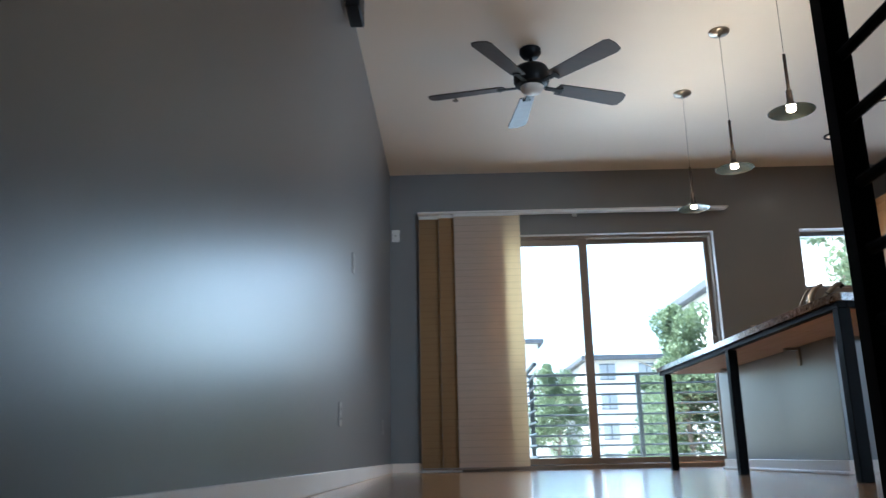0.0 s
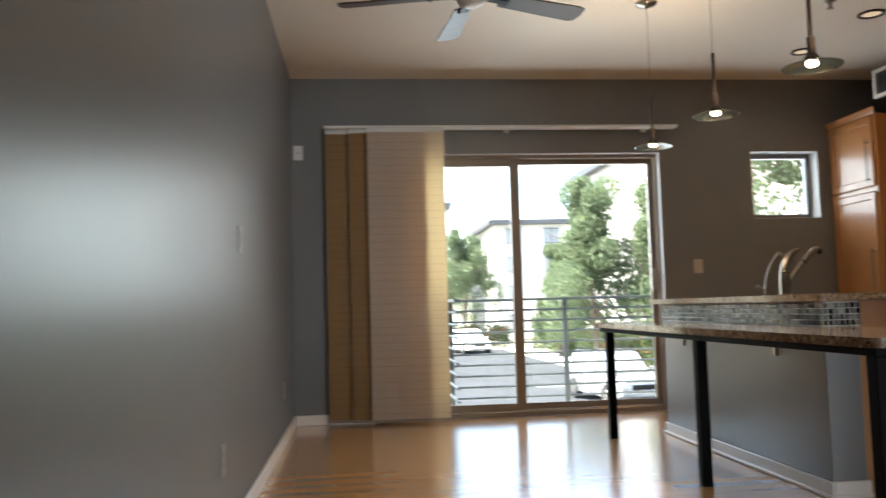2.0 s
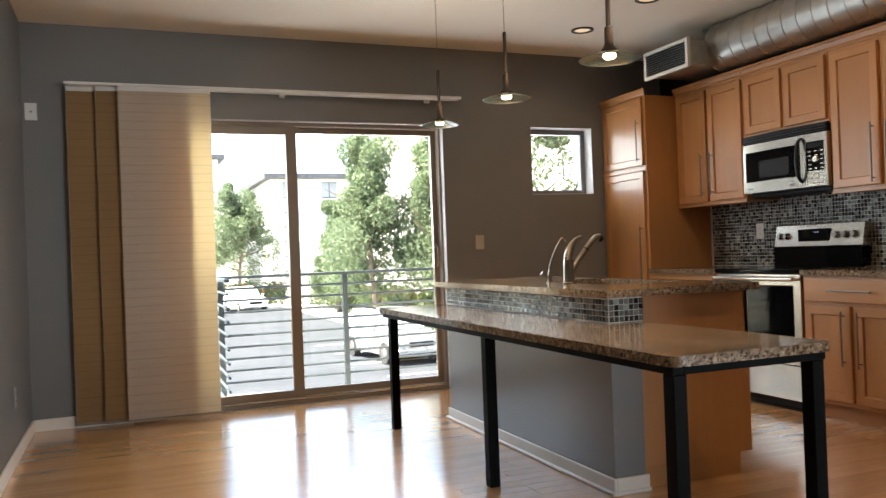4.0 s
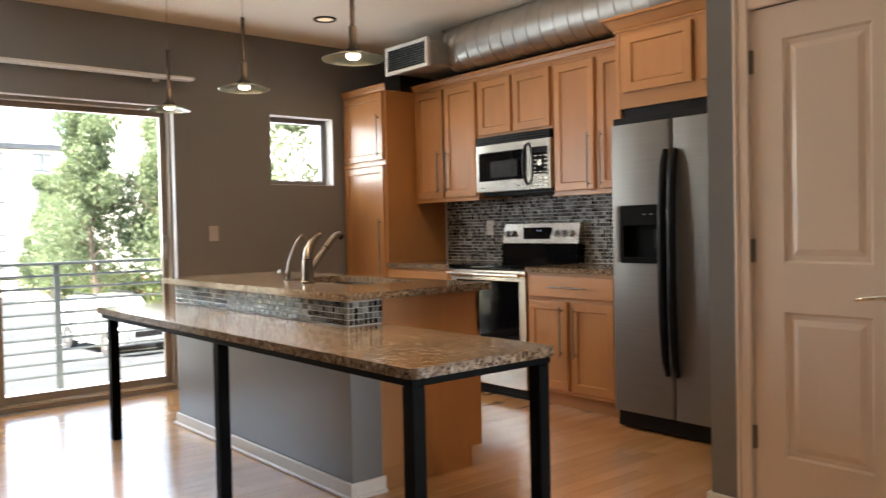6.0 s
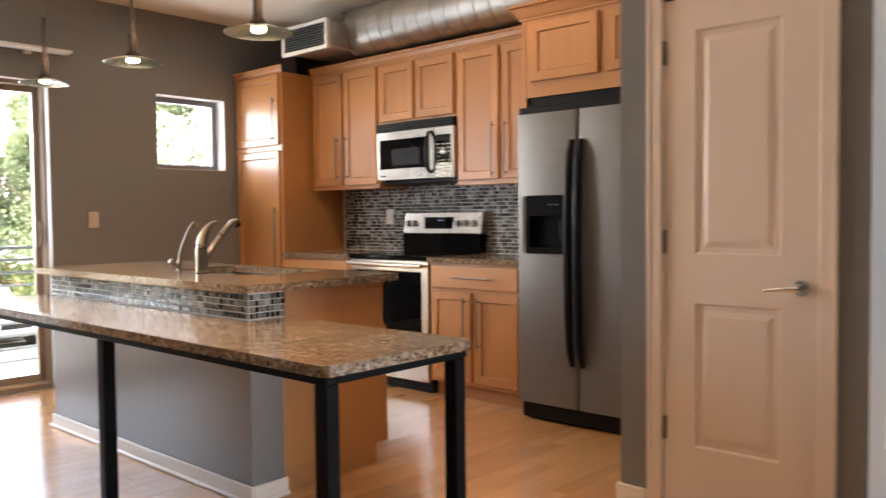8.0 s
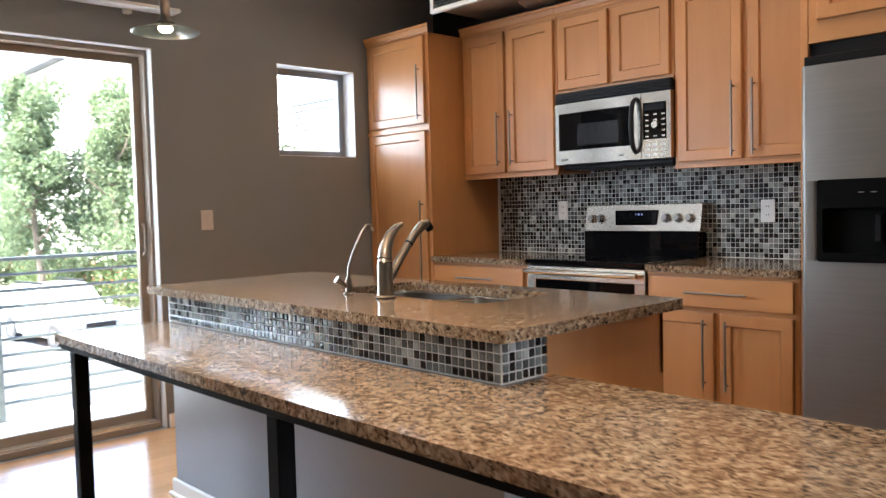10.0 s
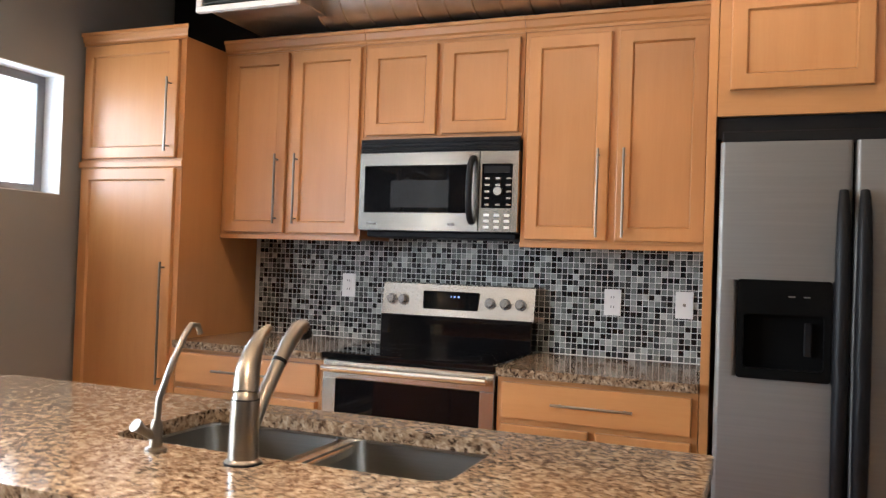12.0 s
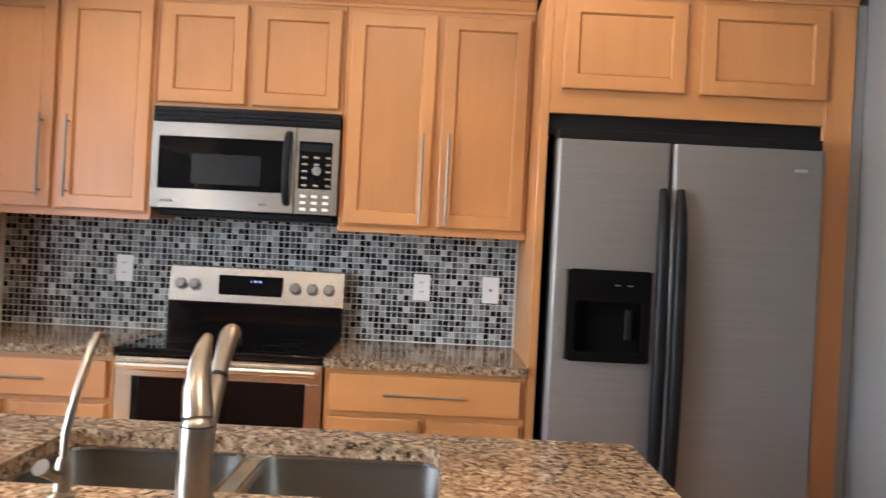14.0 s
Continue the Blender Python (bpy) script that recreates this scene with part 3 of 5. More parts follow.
w1 = thing("window_1", (4.68, 8.45, 1.55), "small square fixed window in a deep reveal", "window", kind="structure")
pane_frame("window_frame", w1, WIN[0], WIN[1], 8.42, 8.47, WIN[2], WIN[3], 0.045, 0.045, M_WINFRAME)
for x0, x1, z0, z1 in ((WIN[0], WIN[0] + 0.004, WIN[2], WIN[3]), (WIN[1] - 0.004, WIN[1], WIN[2], WIN[3]),
                       (WIN[0] + 0.004, WIN[1] - 0.004, WIN[2], WIN[2] + 0.004), (WIN[0] + 0.004, WIN[1] - 0.004, WIN[3] - 0.004, WIN[3])):
    part("lining", B(x0, x1, YN + 0.003, 8.419, z0, z1), M_REVEAL, w1, "pale window reveal")
w2 = thing("window_2", (7.1, YS - 0.1, 0.45), "wide window at the back of the room", "window", kind="structure")
pane_frame("window_frame", w2, 5.80, 8.40, YS - 0.12, YS - 0.06, 0.45, 2.45, 0.05, 0.05, M_BRONZE)

# ---------------------------------------------------------------- panel blinds
track = thing("blind_track", (2.3, 8.22, 2.31), "slim white ceiling-style track for panel blinds", "curtain rail")
part("rail", B(0.83, 3.70, 8.16, 8.262, 2.308, 2.328, 0.003), M_WHITE, track)
for bx in (0.95, 2.3, 3.45):
    part("bracket", B(bx - 0.02, bx + 0.02, 8.262, YN, 2.29, 2.34, 0.003), M_WHITE, track)
for x0, y, mat, lab in ((0.838, 8.246, M_BLIND_D, "straw-coloured woven sliding panel blind"), (1.022, 8.212, M_BLIND_D, "straw-coloured woven sliding panel blind"),
                        (1.164, 8.176, M_BLIND_L, "pale beige woven sliding panel blind")):
    pb = thing("panel_blind", (x0 + 0.3, y, 0.02), lab, "blind", "panel blinds on the track")
    bm = bmesh.new()
    n = 40
    grid = [[bm.verts.new((x0 + 0.608 * i / 4, y + 0.0025 * math.sin(1.7 * j + i) + 0.004 * math.sin(0.31 * j + x0 * 9), 0.035 + 2.245 * j / n)) for j in range(n + 1)] for i in range(5)]
    for i in range(4):
        for j in range(n):
            bm.faces.new((grid[i][j], grid[i + 1][j], grid[i + 1][j + 1], grid[i][j + 1]))
    part("cloth", bm, mat, pb, round_it=True)
    # thin brown strip added to draw the dark line at the panel's edge
    part("edge_line", B(x0 - 0.002, x0 + 0.002, y - 0.002, y + 0.008, 0.036, 2.278), M_BRONZE, pb, "added brown line along the panel edge")
    part("bottom_bar", B(x0, x0 + 0.608, y - 0.006, y + 0.006, 0.018, 0.036, 0.003), M_BRONZE, pb)
    part("head_rail", B(x0, x0 + 0.608, y - 0.008, y + 0.008, 2.278, 2.307, 0.002), M_WHITE, pb)

# ---------------------------------------------------------------- closet door
cd = thing("door_2", (CX, 3.72, 0), "closed cream two-panel closet door", "door", kind="structure")
DY0, DY1, DZ = 3.432, 4.003, 1.975
trim = bmesh.new()
for a, b in ((3.372, 3.430), (4.005, 4.066)):
    box(trim, CX - 0.018, CX, a, b, 0, 2.035, 0.004)
    box(trim, CX - 0.024, CX - 0.016, a + (0.0 if a < 3.6 else 0.044), b - (0.041 if a < 3.6 else 0.0), 0, 2.035, 0.003)
box(trim, CX - 0.018, CX, 3.430, 4.005, 1.978, 2.035, 0.004)
part("casing", trim, M_DOOR, cd)
part("jamb", box(B(CX, CX + 0.10, DY0 - 0.004, DY0 - 0.0005, 0, 1.985), CX, CX + 0.10, DY1 + 0.0005, DY1 + 0.004, 0, 1.985), M_TRIM, cd)


def recessed_leaf(bm, x, y0, y1, z0, z1, thick, panels, depth=0.008, slope=0.018, raise_=0.005, ease=0.0015):
    """A door leaf facing -x with sunk panels whose centres rise again, its outer edge eased."""
    a0, a1, c0, c1 = y0 + ease, y1 - ease, z0 + ease, z1 - ease
    ys = sorted({a0, a1, *(p[0] for p in panels), *(p[1] for p in panels)})
    zs = sorted({c0, c1, *(p[2] for p in panels), *(p[3] for p in panels)})
    def quad(a, b, c, d):
        bm.faces.new([bm.verts.new(v) for v in (a, b, c, d)])
    for a, b in zip(ys, ys[1:]):
        for c, d in zip(zs, zs[1:]):
            if any(p[0] <= a and p[1] >= b and p[2] <= c and p[3] >= d for p in panels):
                continue
            quad((x, a, c), (x, b, c), (x, b, d), (x, a, d))
    for a, b, c, d in panels:
        rings = [(0.0, 0.0), (slope * 0.35, depth), (slope * 1.2, depth), (slope * 2.2, depth - raise_)]
        loops = [[(x + h, a + i, c + i), (x + h, b - i, c + i), (x + h, b - i, d - i), (x + h, a + i, d - i)] for i, h in rings]
        for p, q in zip(loops, loops[1:]):
            for k in range(4):
                quad(p[k], p[(k + 1) % 4], q[(k + 1) % 4], q[k])
        quad(*loops[-1])
    rims = [[(x + h, y0 + i, z0 + i), (x + h, y1 - i, z0 + i), (x + h, y1 - i, z1 - i), (x + h, y0 + i, z1 - i)]
            for i, h in ((ease, 0.0), (ease * 0.3, ease * 0.3), (0.0, ease), (0.0, thick))]
    for p, q in zip(rims, rims[1:]):
        for k in range(4):
            quad(p[k], p[(k + 1) % 4], q[(k + 1) % 4], q[k])
    quad(*rims[-1])
    bmesh.ops.remove_doubles(bm, verts=bm.verts, dist=0.0003)
    return bm


leaf = part("door_leaf", recessed_leaf(bmesh.new(), CX + 0.002, DY0, DY1, 0.012, DZ, 0.035, [(3.562, 3.878, 1.015, 1.850), (3.562, 3.878, 0.280, 0.830)], 0.012, 0.022, 0.0075), M_DOOR, cd)
for z in (0.34, 1.06, 1.78):
    part("hinge", cyl(B(CX - 0.002, CX + 0.003, DY1 - 0.012, DY1 + 0.012, z - 0.045, z + 0.045), (CX - 0.006, DY1, z - 0.045), (CX - 0.006, DY1, z + 0.045), 0.006, seg=10), M_NICKEL, cd, "nickel hinge")
hb = bmesh.new()
cyl(hb, (CX + 0.002, 3.492, 0.905), (CX - 0.012, 3.492, 0.905), 0.031, 0.027, 24)
cyl(hb, (CX - 0.012, 3.492, 0.905), (CX - 0.05, 3.492, 0.905), 0.013, seg=14)
tube(hb, [(CX - 0.05, 3.485, 0.906), (CX - 0.054, 3.51, 0.907), (CX - 0.054, 3.55, 0.903), (CX - 0.05, 3.60, 0.896)], [0.012, 0.011, 0.009, 0.007])
part("lever_handle", hb, M_CHROME, leaf, "polished chrome lever handle", True)


# ---------------------------------------------------------------- wall plates
def plate(name, at, normal, kind, label, mat=None):
    """A wall plate; kind: switch, outlet or blank. normal: (-1,0), (1,0) or (0,-1)."""
    x, y, z = at
    mat = mat or M_WHITE
    t = thing(name, at, label, "wall plate")
    ux, uy = -normal[1], normal[0]
    def slab_(w, h, d0, d1, dz=0.0, du=0.0, bev=0.0015):
        xs = [x + ux * (du - w) + normal[0] * d0, x + ux * (du + w) + normal[0] * d1]
        ys = [y + uy * (du - w) + normal[1] * d0, y + uy * (du + w) + normal[1] * d1]
        return B(min(xs), max(xs), min(ys), max(ys), z + dz - h, z + dz + h, bev)
    part("cover", slab_(0.037, 0.058, 0.0, 0.007, bev=0.002), mat, t)
    if kind == "switch":
        part("rocker", slab_(0.016, 0.033, 0.006, 0.011), mat, t)
    elif kind == "outlet":
        for dz in (-0.021, 0.021):
            so = part("socket", slab_(0.016, 0.014, 0.006, 0.0085, dz), mat, t)
            for du in (-0.006, 0.006):
                part("slot", slab_(0.0014, 0.0045, 0.008, 0.0092, dz + 0.002, du, 0), M_BLACK, so)
    else:
        part("jack", slab_(0.006, 0.006, 0.006, 0.010), M_NICKEL, t)
    return t


plate("light_switch", (XL, 5.476, 1.206), (1, 0), "switch", "grey rocker switch on the grey side wall", M_PLATE)
plate("power_outlet", (XL, 5.0, 0.341), (1, 0), "outlet", "grey outlet low on the grey side wall", M_PLATE)
plate("power_outlet", (XL, 7.445, 0.361), (1, 0), "outlet", "grey outlet low on the grey side wall", M_PLATE)
plate("light_switch", (3.874, YN, 1.168), (0, -1), "switch", "almond switch plate beside the sliding door", M_PLATE_WARM)
plate("sensor_plate", (0.620, YN, 2.140), (0, -1), "blank", "white sensor plate high in the corner")
plate("light_switch", (4.99, CY0, 1.126), (0, -1), "switch", "white rocker switch under the thermostat")
plate("power_outlet", (4.38, CY0, 0.40), (0, -1), "outlet", "white outlet low on the hall wall")
plate("power_outlet", (XK - 0.006, 7.117, 1.168), (-1, 0), "outlet", "white outlet on the mosaic backsplash")
plate("power_outlet", (XK - 0.006, 5.800, 1.147), (-1, 0), "outlet", "white outlet on the mosaic backsplash")
plate("cable_plate", (XK - 0.006, 5.495, 1.150), (-1, 0), "blank", "white cable jack plate on the mosaic backsplash")

th = thing("thermostat", (4.88, CY0, 1.545), "white square thermostat with a small dark display", "thermostat")
part("housing", B(4.82, 4.94, CY0 - 0.028, CY0, 1.49, 1.60, 0.006, seg=2), M_WHITE, th)
part("display", B(4.855, 4.885, CY0 - 0.031, CY0 - 0.027, 1.545, 1.575), M_BLACKGLASS, th, "dark display")
for z in (1.535, 1.56):
    part("button", B(4.912, 4.925, CY0 - 0.031, CY0 - 0.027, z, z + 0.01), M_WHITE, th)
up = thing("utility_cabinet", (5.75, CY0, 0), "cream utility access doors set in the hall wall", "access panel")
for z0, z1 in ((0.515, 2.01), (0.03, 0.455)):
    d = part("access_door", recessed_leaf(bmesh.new(), 0, 0, 0.62, z0, z1, 0.02, [(0.05, 0.57, z0 + 0.05, z1 - 0.05)], 0.004, 0.01, 0.002), M_DOOR, up)
    for v in d.data.vertices:
        wx, wy, wz = v.co + Vector((5.75, CY0, 0))
        v.co = Vector((5.43 + wy, CY0 - 0.022 + wx, wz)) - Vector((5.75, CY0, 0))
    d.data.update()
    for k in range(3):
        part("vent_slot", B(5.452, 5.60, CY0 - 0.025, CY0 - 0.0215, z1 - 0.10 + 0.02 * k, z1 - 0.094 + 0.02 * k), M_BLACK, d)
part("ring_pull", lathe(bmesh.new(), (5.50, CY0 - 0.03, 0.86), [(0.02, -0.03), (0.03, -0.02), (0.03, 0.02), (0.02, 0.03)], 14), M_NICKEL, up, "round metal pull")


# ---------------------------------------------------------------- kitchen cabinets
XF = 5.09      # face of base cabinets, pantry and refrigerator surround
XU = 5.39      # face of the wall cabinets


def bar_handle(parent, x, y, z, length, axis):
    """A thin steel bar on two posts, standing proud of a door that faces -x."""
    bm = bmesh.new()
    h = length / 2
    if axis == "z":
        cyl(bm, (x - 0.03, y, z - h), (x - 0.03, y, z + h), 0.0055, seg=10)
        ends = [(y, z - h + 0.025), (y, z + h - 0.025)]
    else:
        cyl(bm, (x - 0.03, y - h, z), (x - 0.03, y + h, z), 0.0055, seg=10)
        ends = [(y - h + 0.03, z), (y + h - 0.03, z)]
    for a, b in ends:
        cyl(bm, (x, a, b), (x - 0.03, a, b), 0.004, seg=8)
    return part("handle", bm, M_HANDLE, parent, "thin brushed nickel bar handle", True)


def cab_door(parent, x, y0, y1, z0, z1, handle=None, name="door", rail=0.052):
    d = part(name, recessed_leaf(bmesh.new(), x - 0.021, y0, y1, z0, z1, 0.020, [(y0 + rail, y1 - rail, z0 + rail, z1 - rail)], 0.012, 0.020, 0.0, 0.005), M_CAB, parent)
    part("panel", B(x - 0.0115, x - 0.0082, y0 + rail + 0.0066, y1 - rail - 0.0066, z0 + rail + 0.0066, z1 - rail - 0.0066, 0.001), M_CAB, d)
    if handle:
        bar_handle(d, x - 0.021, *handle)
    return d


def drawer(parent, x, y0, y1, z0, z1):
    d = part("drawer_front", B(x - 0.020, x - 0.001, y0, y1, z0, z1, 0.005, seg=2), M_CABH, parent)
    bar_handle(d, x - 0.019, (y0 + y1) / 2, (z0 + z1) / 2, 0.30, "y")
    return d


def crown(parent, x, y0, y1, z, h=0.07, out=0.045, left=True, right=True):
    """A stepped, sloping moulding along the top of a cabinet facing -x."""
    prof = [(0.0, 0.0), (-0.008, 0.0), (-0.008, 0.012), (-0.016, 0.02), (-out * 0.75, h - 0.018), (-out, h - 0.014), (-out, h), (0.0, h)]
    bm = bmesh.new()
    rows = []
    for y in (y0, y1):
        e = -1 if y == y0 else 1
        keep = (y == y0 and right) or (y == y1 and left)
        rows.append([bm.verts.new((x + a, y + (e * -a if keep else 0), z + b)) for a, b in prof])
    n = len(prof)
    for k in range(n):
        bm.faces.new((rows[0][k], rows[0][(k + 1) % n], rows[1][(k + 1) % n], rows[1][k]))
    bm.faces.new(rows[0])
    bm.faces.new(rows[1])
    return part("crown_moulding", bm, M_CABH, parent)


pantry = thing("pantry_cabinet", (5.4, 7.98, 0), "tall honey maple pantry cabinet with two doors", "cabinet")
part("body", B(XF, XK, 7.683, 8.296, 0.0, 2.30, 0.002), M_CAB, pantry)
part("side_moulding", B(XF - 0.016, XF, 7.672, 8.296, 1.695, 1.725, 0.003), M_CABH, pantry)
crown(pantry, XF, 7.683, 8.296, 2.29, 0.06, 0.03, left=False)
cab_door(pantry, XF, 7.712, 8.275, 1.738, 2.285, (7.748, 1.935, 0.34, "z"))
cab_door(pantry, XF, 7.712, 8.275, 0.125, 1.690, (7.745, 0.975, 0.56, "z"))


def wall_cabinet(y0, y1, z0, doors, label):
    t = thing("wall_cabinet", (5.55, (y0 + y1) / 2, z0), label, "cabinet", "wall cabinets over the counter")
    part("body", B(XU, XK, y0, y1, z0, 2.30, 0.002), M_CAB, t)
    part("bottom_rail", B(XU - 0.006, XU + 0.02, y0, y1, z0 - 0.012, z0 + 0.012, 0.002), M_CABH, t)
    for d in doors:
        cab_door(t, XU, *d)
    crown(t, XU, y0, y1, 2.285, 0.065, 0.03, False, False)
    return t


wall_cabinet(6.908, 7.682, 1.392, [(7.312, 7.650, 1.412, 2.272, (7.352, 1.62, 0.33, "z")), (6.925, 7.284, 1.412, 2.272, (7.244, 1.62, 0.33, "z"))], "honey maple two-door wall cabinet beside the pantry")
wall_cabinet(6.148, 6.906, 1.845, [(6.545, 6.888, 1.862, 2.266), (6.165, 6.517, 1.862, 2.266)], "short honey maple wall cabinet above the microwave")
wall_cabinet(5.385, 6.146, 1.385, [(5.778, 6.124, 1.407, 2.262, (5.817, 1.60, 0.36, "z")), (5.402, 5.747, 1.407, 2.262, (5.713, 1.60, 0.36, "z"))], "honey maple two-door wall cabinet beside the refrigerator")


def base_cabinet(y0, y1, label):
    t = thing("base_cabinet", (5.4, (y0 + y1) / 2, 0), label, "cabinet", "base cabinets under the counter")
    part("body", B(XF, XK, y0, y1, 0.10, 0.868, 0.002), M_CAB, t)
    part("toe_kick", B(XF + 0.065, XK, y0, y1, 0.0, 0.10), M_CABH, t)
    drawer(t, XF, y0 + 0.022, y1 - 0.022, 0.712, 0.850)
    m = (y0 + y1) / 2
    cab_door(t, XF, m + 0.014, y1 - 0.022, 0.125, 0.690, (m + 0.055, 0.50, 0.32, "z"))
    cab_door(t, XF, y0 + 0.022, m - 0.014, 0.125, 0.690, (m - 0.055, 0.50, 0.32, "z"))
    return t


base_cabinet(6.902, 7.680, "honey maple base cabinet with drawer beside the pantry")
base_cabinet(5.384, 6.128, "honey maple base cabinet with drawer beside the refrigerator")
for y0, y1 in ((6.900, 7.680), (5.384, 6.130)):
    solid("worktop", prism(bmesh.new(), rrect(5.062, XK - 0.006, y0, y1, 0.006, 2), 0.869, 0.902), M_GRANITE, (5.4, (y0 + y1) / 2, 0.869), "polished speckled brown granite worktop", "worktop")

sur = thing("refrigerator_surround", (5.4, 4.8, 0), "honey maple panels and two-door cabinet around the refrigerator", "cabinet")
part("side_panel", B(XF, XK, 5.350, 5.382, 0, 2.30, 0.002), M_CAB, sur)
part("side_panel", B(XF, XK, 4.232, 4.336, 0, 2.30, 0.002), M_CAB, sur)
part("body", B(XF + 0.001, XK, 4.337, 5.349, 1.845, 2.30, 0.002), M_CABH, sur)
# black sheet added to make the deep shade of the gap over the refrigerator
part("void_shade_board", B(5.11, 5.13, 4.338, 5.348, 1.765, 1.844, 0.002), M_BLACK, sur, "added black board standing in for the shade above the refrigerator")
cab_door(sur, XF, 4.858, 5.308, 1.935, 2.268, name="door")
cab_door(sur, XF, 4.338, 4.803, 1.935, 2.268, name="door")
crown(sur, XF, 4.232, 5.382, 2.29, 0.085, 0.06, left=True, right=False)

# ---------------------------------------------------------------- refrigerator
fg = thing("refrigerator", (5.3, 4.86, 0), "dark stainless side-by-side refrigerator with black handles and water dispenser", "refrigerator")
FX, FY0, FY1, FM = 4.965, 4.378, 5.328, 4.921
part("body", B(5.035, 5.69, FY0 + 0.005, FY1 - 0.005, 0.03, 1.765, 0.006), M_BLACK, fg)
part("hinge_cover", B(4.985, 5.30, FY0 + 0.004, FY1 - 0.004, 1.737, 1.775, 0.004), M_BLACK, fg)
part("base_grille", B(4.995, 5.05, FY0 + 0.01, FY1 - 0.01, 0.012, 0.10, 0.004), M_BLACK, fg)
DY = (4.975, 5.262)


def fridge_door(y0, y1, hole=None):
    bm = bmesh.new()
    ys = rrect(FX, 5.03, y0, y1, 0.018, 4)
    if not hole:
        prism(bm, ys, 0.105, 1.735)
    else:
        prism(bm, ys, 0.105, hole[2])
        prism(bm, ys, hole[3], 1.735)
        prism(bm, rrect(FX, 5.03, y0, hole[0], 0.018, 4), hole[2], hole[3])
        prism(bm, rrect(FX, 5.03, hole[1], y1, 0.018, 4), hole[2], hole[3])
    bmesh.ops.remove_doubles(bm, verts=bm.verts, dist=0.0003)
    return part("door", bm, M_STEELV, fg, "brushed dark stainless door", True)


fd = fridge_door(FM + 0.004, FY1, (DY[0], DY[1], 0.955, 1.275))
fd2 = fridge_door(FY0, FM - 0.004)
dp = ring_slab(bmesh.new(), rrect(DY[0], DY[1], 0.952, 1.278, 0.012, 4), rrect(DY[0] + 0.022, DY[1] - 0.022, 0.985, 1.165, 0.014, 4), FX - 0.008, FX + 0.04)
for v in dp.verts:
    v.co = Vector((v.co.z, v.co.x, v.co.y))
part("dispenser_back", B(FX + 0.045, FX + 0.06, DY[0] + 0.002, DY[1] - 0.002, 0.957, 1.273), M_BLACKMETAL, fd)
part("dispenser", dp, M_BLACKMETAL, fd, "black water and ice dispenser")
part("paddle", B(FX + 0.022, FX + 0.034, 5.03, 5.055, 1.03, 1.14, 0.004), M_BLACK, fd)
for k in range(2):
    part("button", B(FX - 0.0105, FX - 0.0075, 5.04 + 0.045 * k, 5.06 + 0.045 * k, 1.223, 1.227), M_STEELV, fd)
for y, par in ((FM + 0.030, fd), (FM - 0.030, fd2)):
    pts, rad = [], []
    for k in range(17):
        u = k / 16.0
        pts.append((FX - 0.012 - 0.044 * math.sin(math.pi * u) ** 0.45, y, 0.345 + 1.225 * u))
        rad.append(0.014 + 0.0115 * math.sin(math.pi * u) ** 0.4)
    part("handle", tube(bmesh.new(), pts, rad, 14), M_BLACK, par, "long black bowed handle", True)
part("badge", B(FX - 0.003, FX + 0.001, 4.445, 4.49, 1.655, 1.667), M_CHROME, fd2)

# ---------------------------------------------------------------- microwave
mw = thing("microwave", (5.53, 6.53, 1.43), "stainless over-range microwave with black window and handle", "microwave")
MX, MY0, MY1 = 5.362, 6.152, 6.904
part("body", B(MX + 0.03, XK, MY0, MY1, 1.432, 1.842, 0.003), M_BLACK, mw)
CY = 6.322
bow = lambda y: MX - 0.016 * math.sin(math.pi * min(1.0, max(0.0, (y - CY + 0.25) / (MY1 - CY + 0.25))))
def bowed(y0, y1, z0, z1, d0, d1, n=10):
    bm = bmesh.new()
    rows = []
    for k in range(n + 1):
        y = y0 + (y1 - y0) * k / n
        b = bow(y)
        rows.append([bm.verts.new(v) for v in ((b + d0, y, z0), (b + d0, y, z1), (b + d1, y, z1), (b + d1, y, z0))])
    for a, c in zip(rows, rows[1:]):
        for k in range(4):
            bm.faces.new((a[k], a[(k + 1) % 4], c[(k + 1) % 4], c[k]))
    bm.faces.new(rows[0]); bm.faces.new(rows[-1])
    return bm
vent = part("vent_grille", bowed(MY0, MY1, 1.782, 1.842, 0.006, 0.032, 16), M_BLACK, mw, "", True)
for k in range(3):
    part("louvre", bowed(MY0 + 0.006, MY1 - 0.006, 1.790 + 0.017 * k, 1.799 + 0.017 * k, -0.004, 0.008, 16), M_BLACK, vent)
md = part("door", bowed(CY + 0.003, MY1, 1.434, 1.778, 0.0, 0.036), M_STEEL, mw, "brushed stainless door", True)
door_win = part("door_window", bowed(CY + 0.045, MY1 - 0.028, 1.512, 1.722, -0.0025, 0.004), M_BLACKGLASS, md, "black glass window", True)
part("inner_screen", bowed(6.46, 6.74, 1.535, 1.655, -0.0035, -0.002, 4), surf("grey_mesh_screen", (0.010, 0.010, 0.011), (0.013, 0.013, 0.014), 9, 0.2), door_win)
HY = CY + 0.030
hm = tube(bmesh.new(), [(bow(HY) - 0.002 - 0.046 * math.sin(math.pi * k / 16) ** 0.42, HY, 1.470 + 0.285 * k / 16) for k in range(17)], 0.0085, 12)
for v in hm.verts:
    v.co.y = HY + (v.co.y - HY) * 1.7
part("handle", hm, M_BLACK, md, "black curved strap handle", True)
cp = part("control_panel", bowed(MY0, CY - 0.002, 1.434, 1.778, 0.0, 0.036, 4), M_STEEL, mw, "brushed stainless control panel", True)
part("keypad", bowed(MY0 + 0.025, CY - 0.012, 1.535, 1.725, -0.002, 0.004, 4), M_BLACKGLASS, cp, "black keypad")
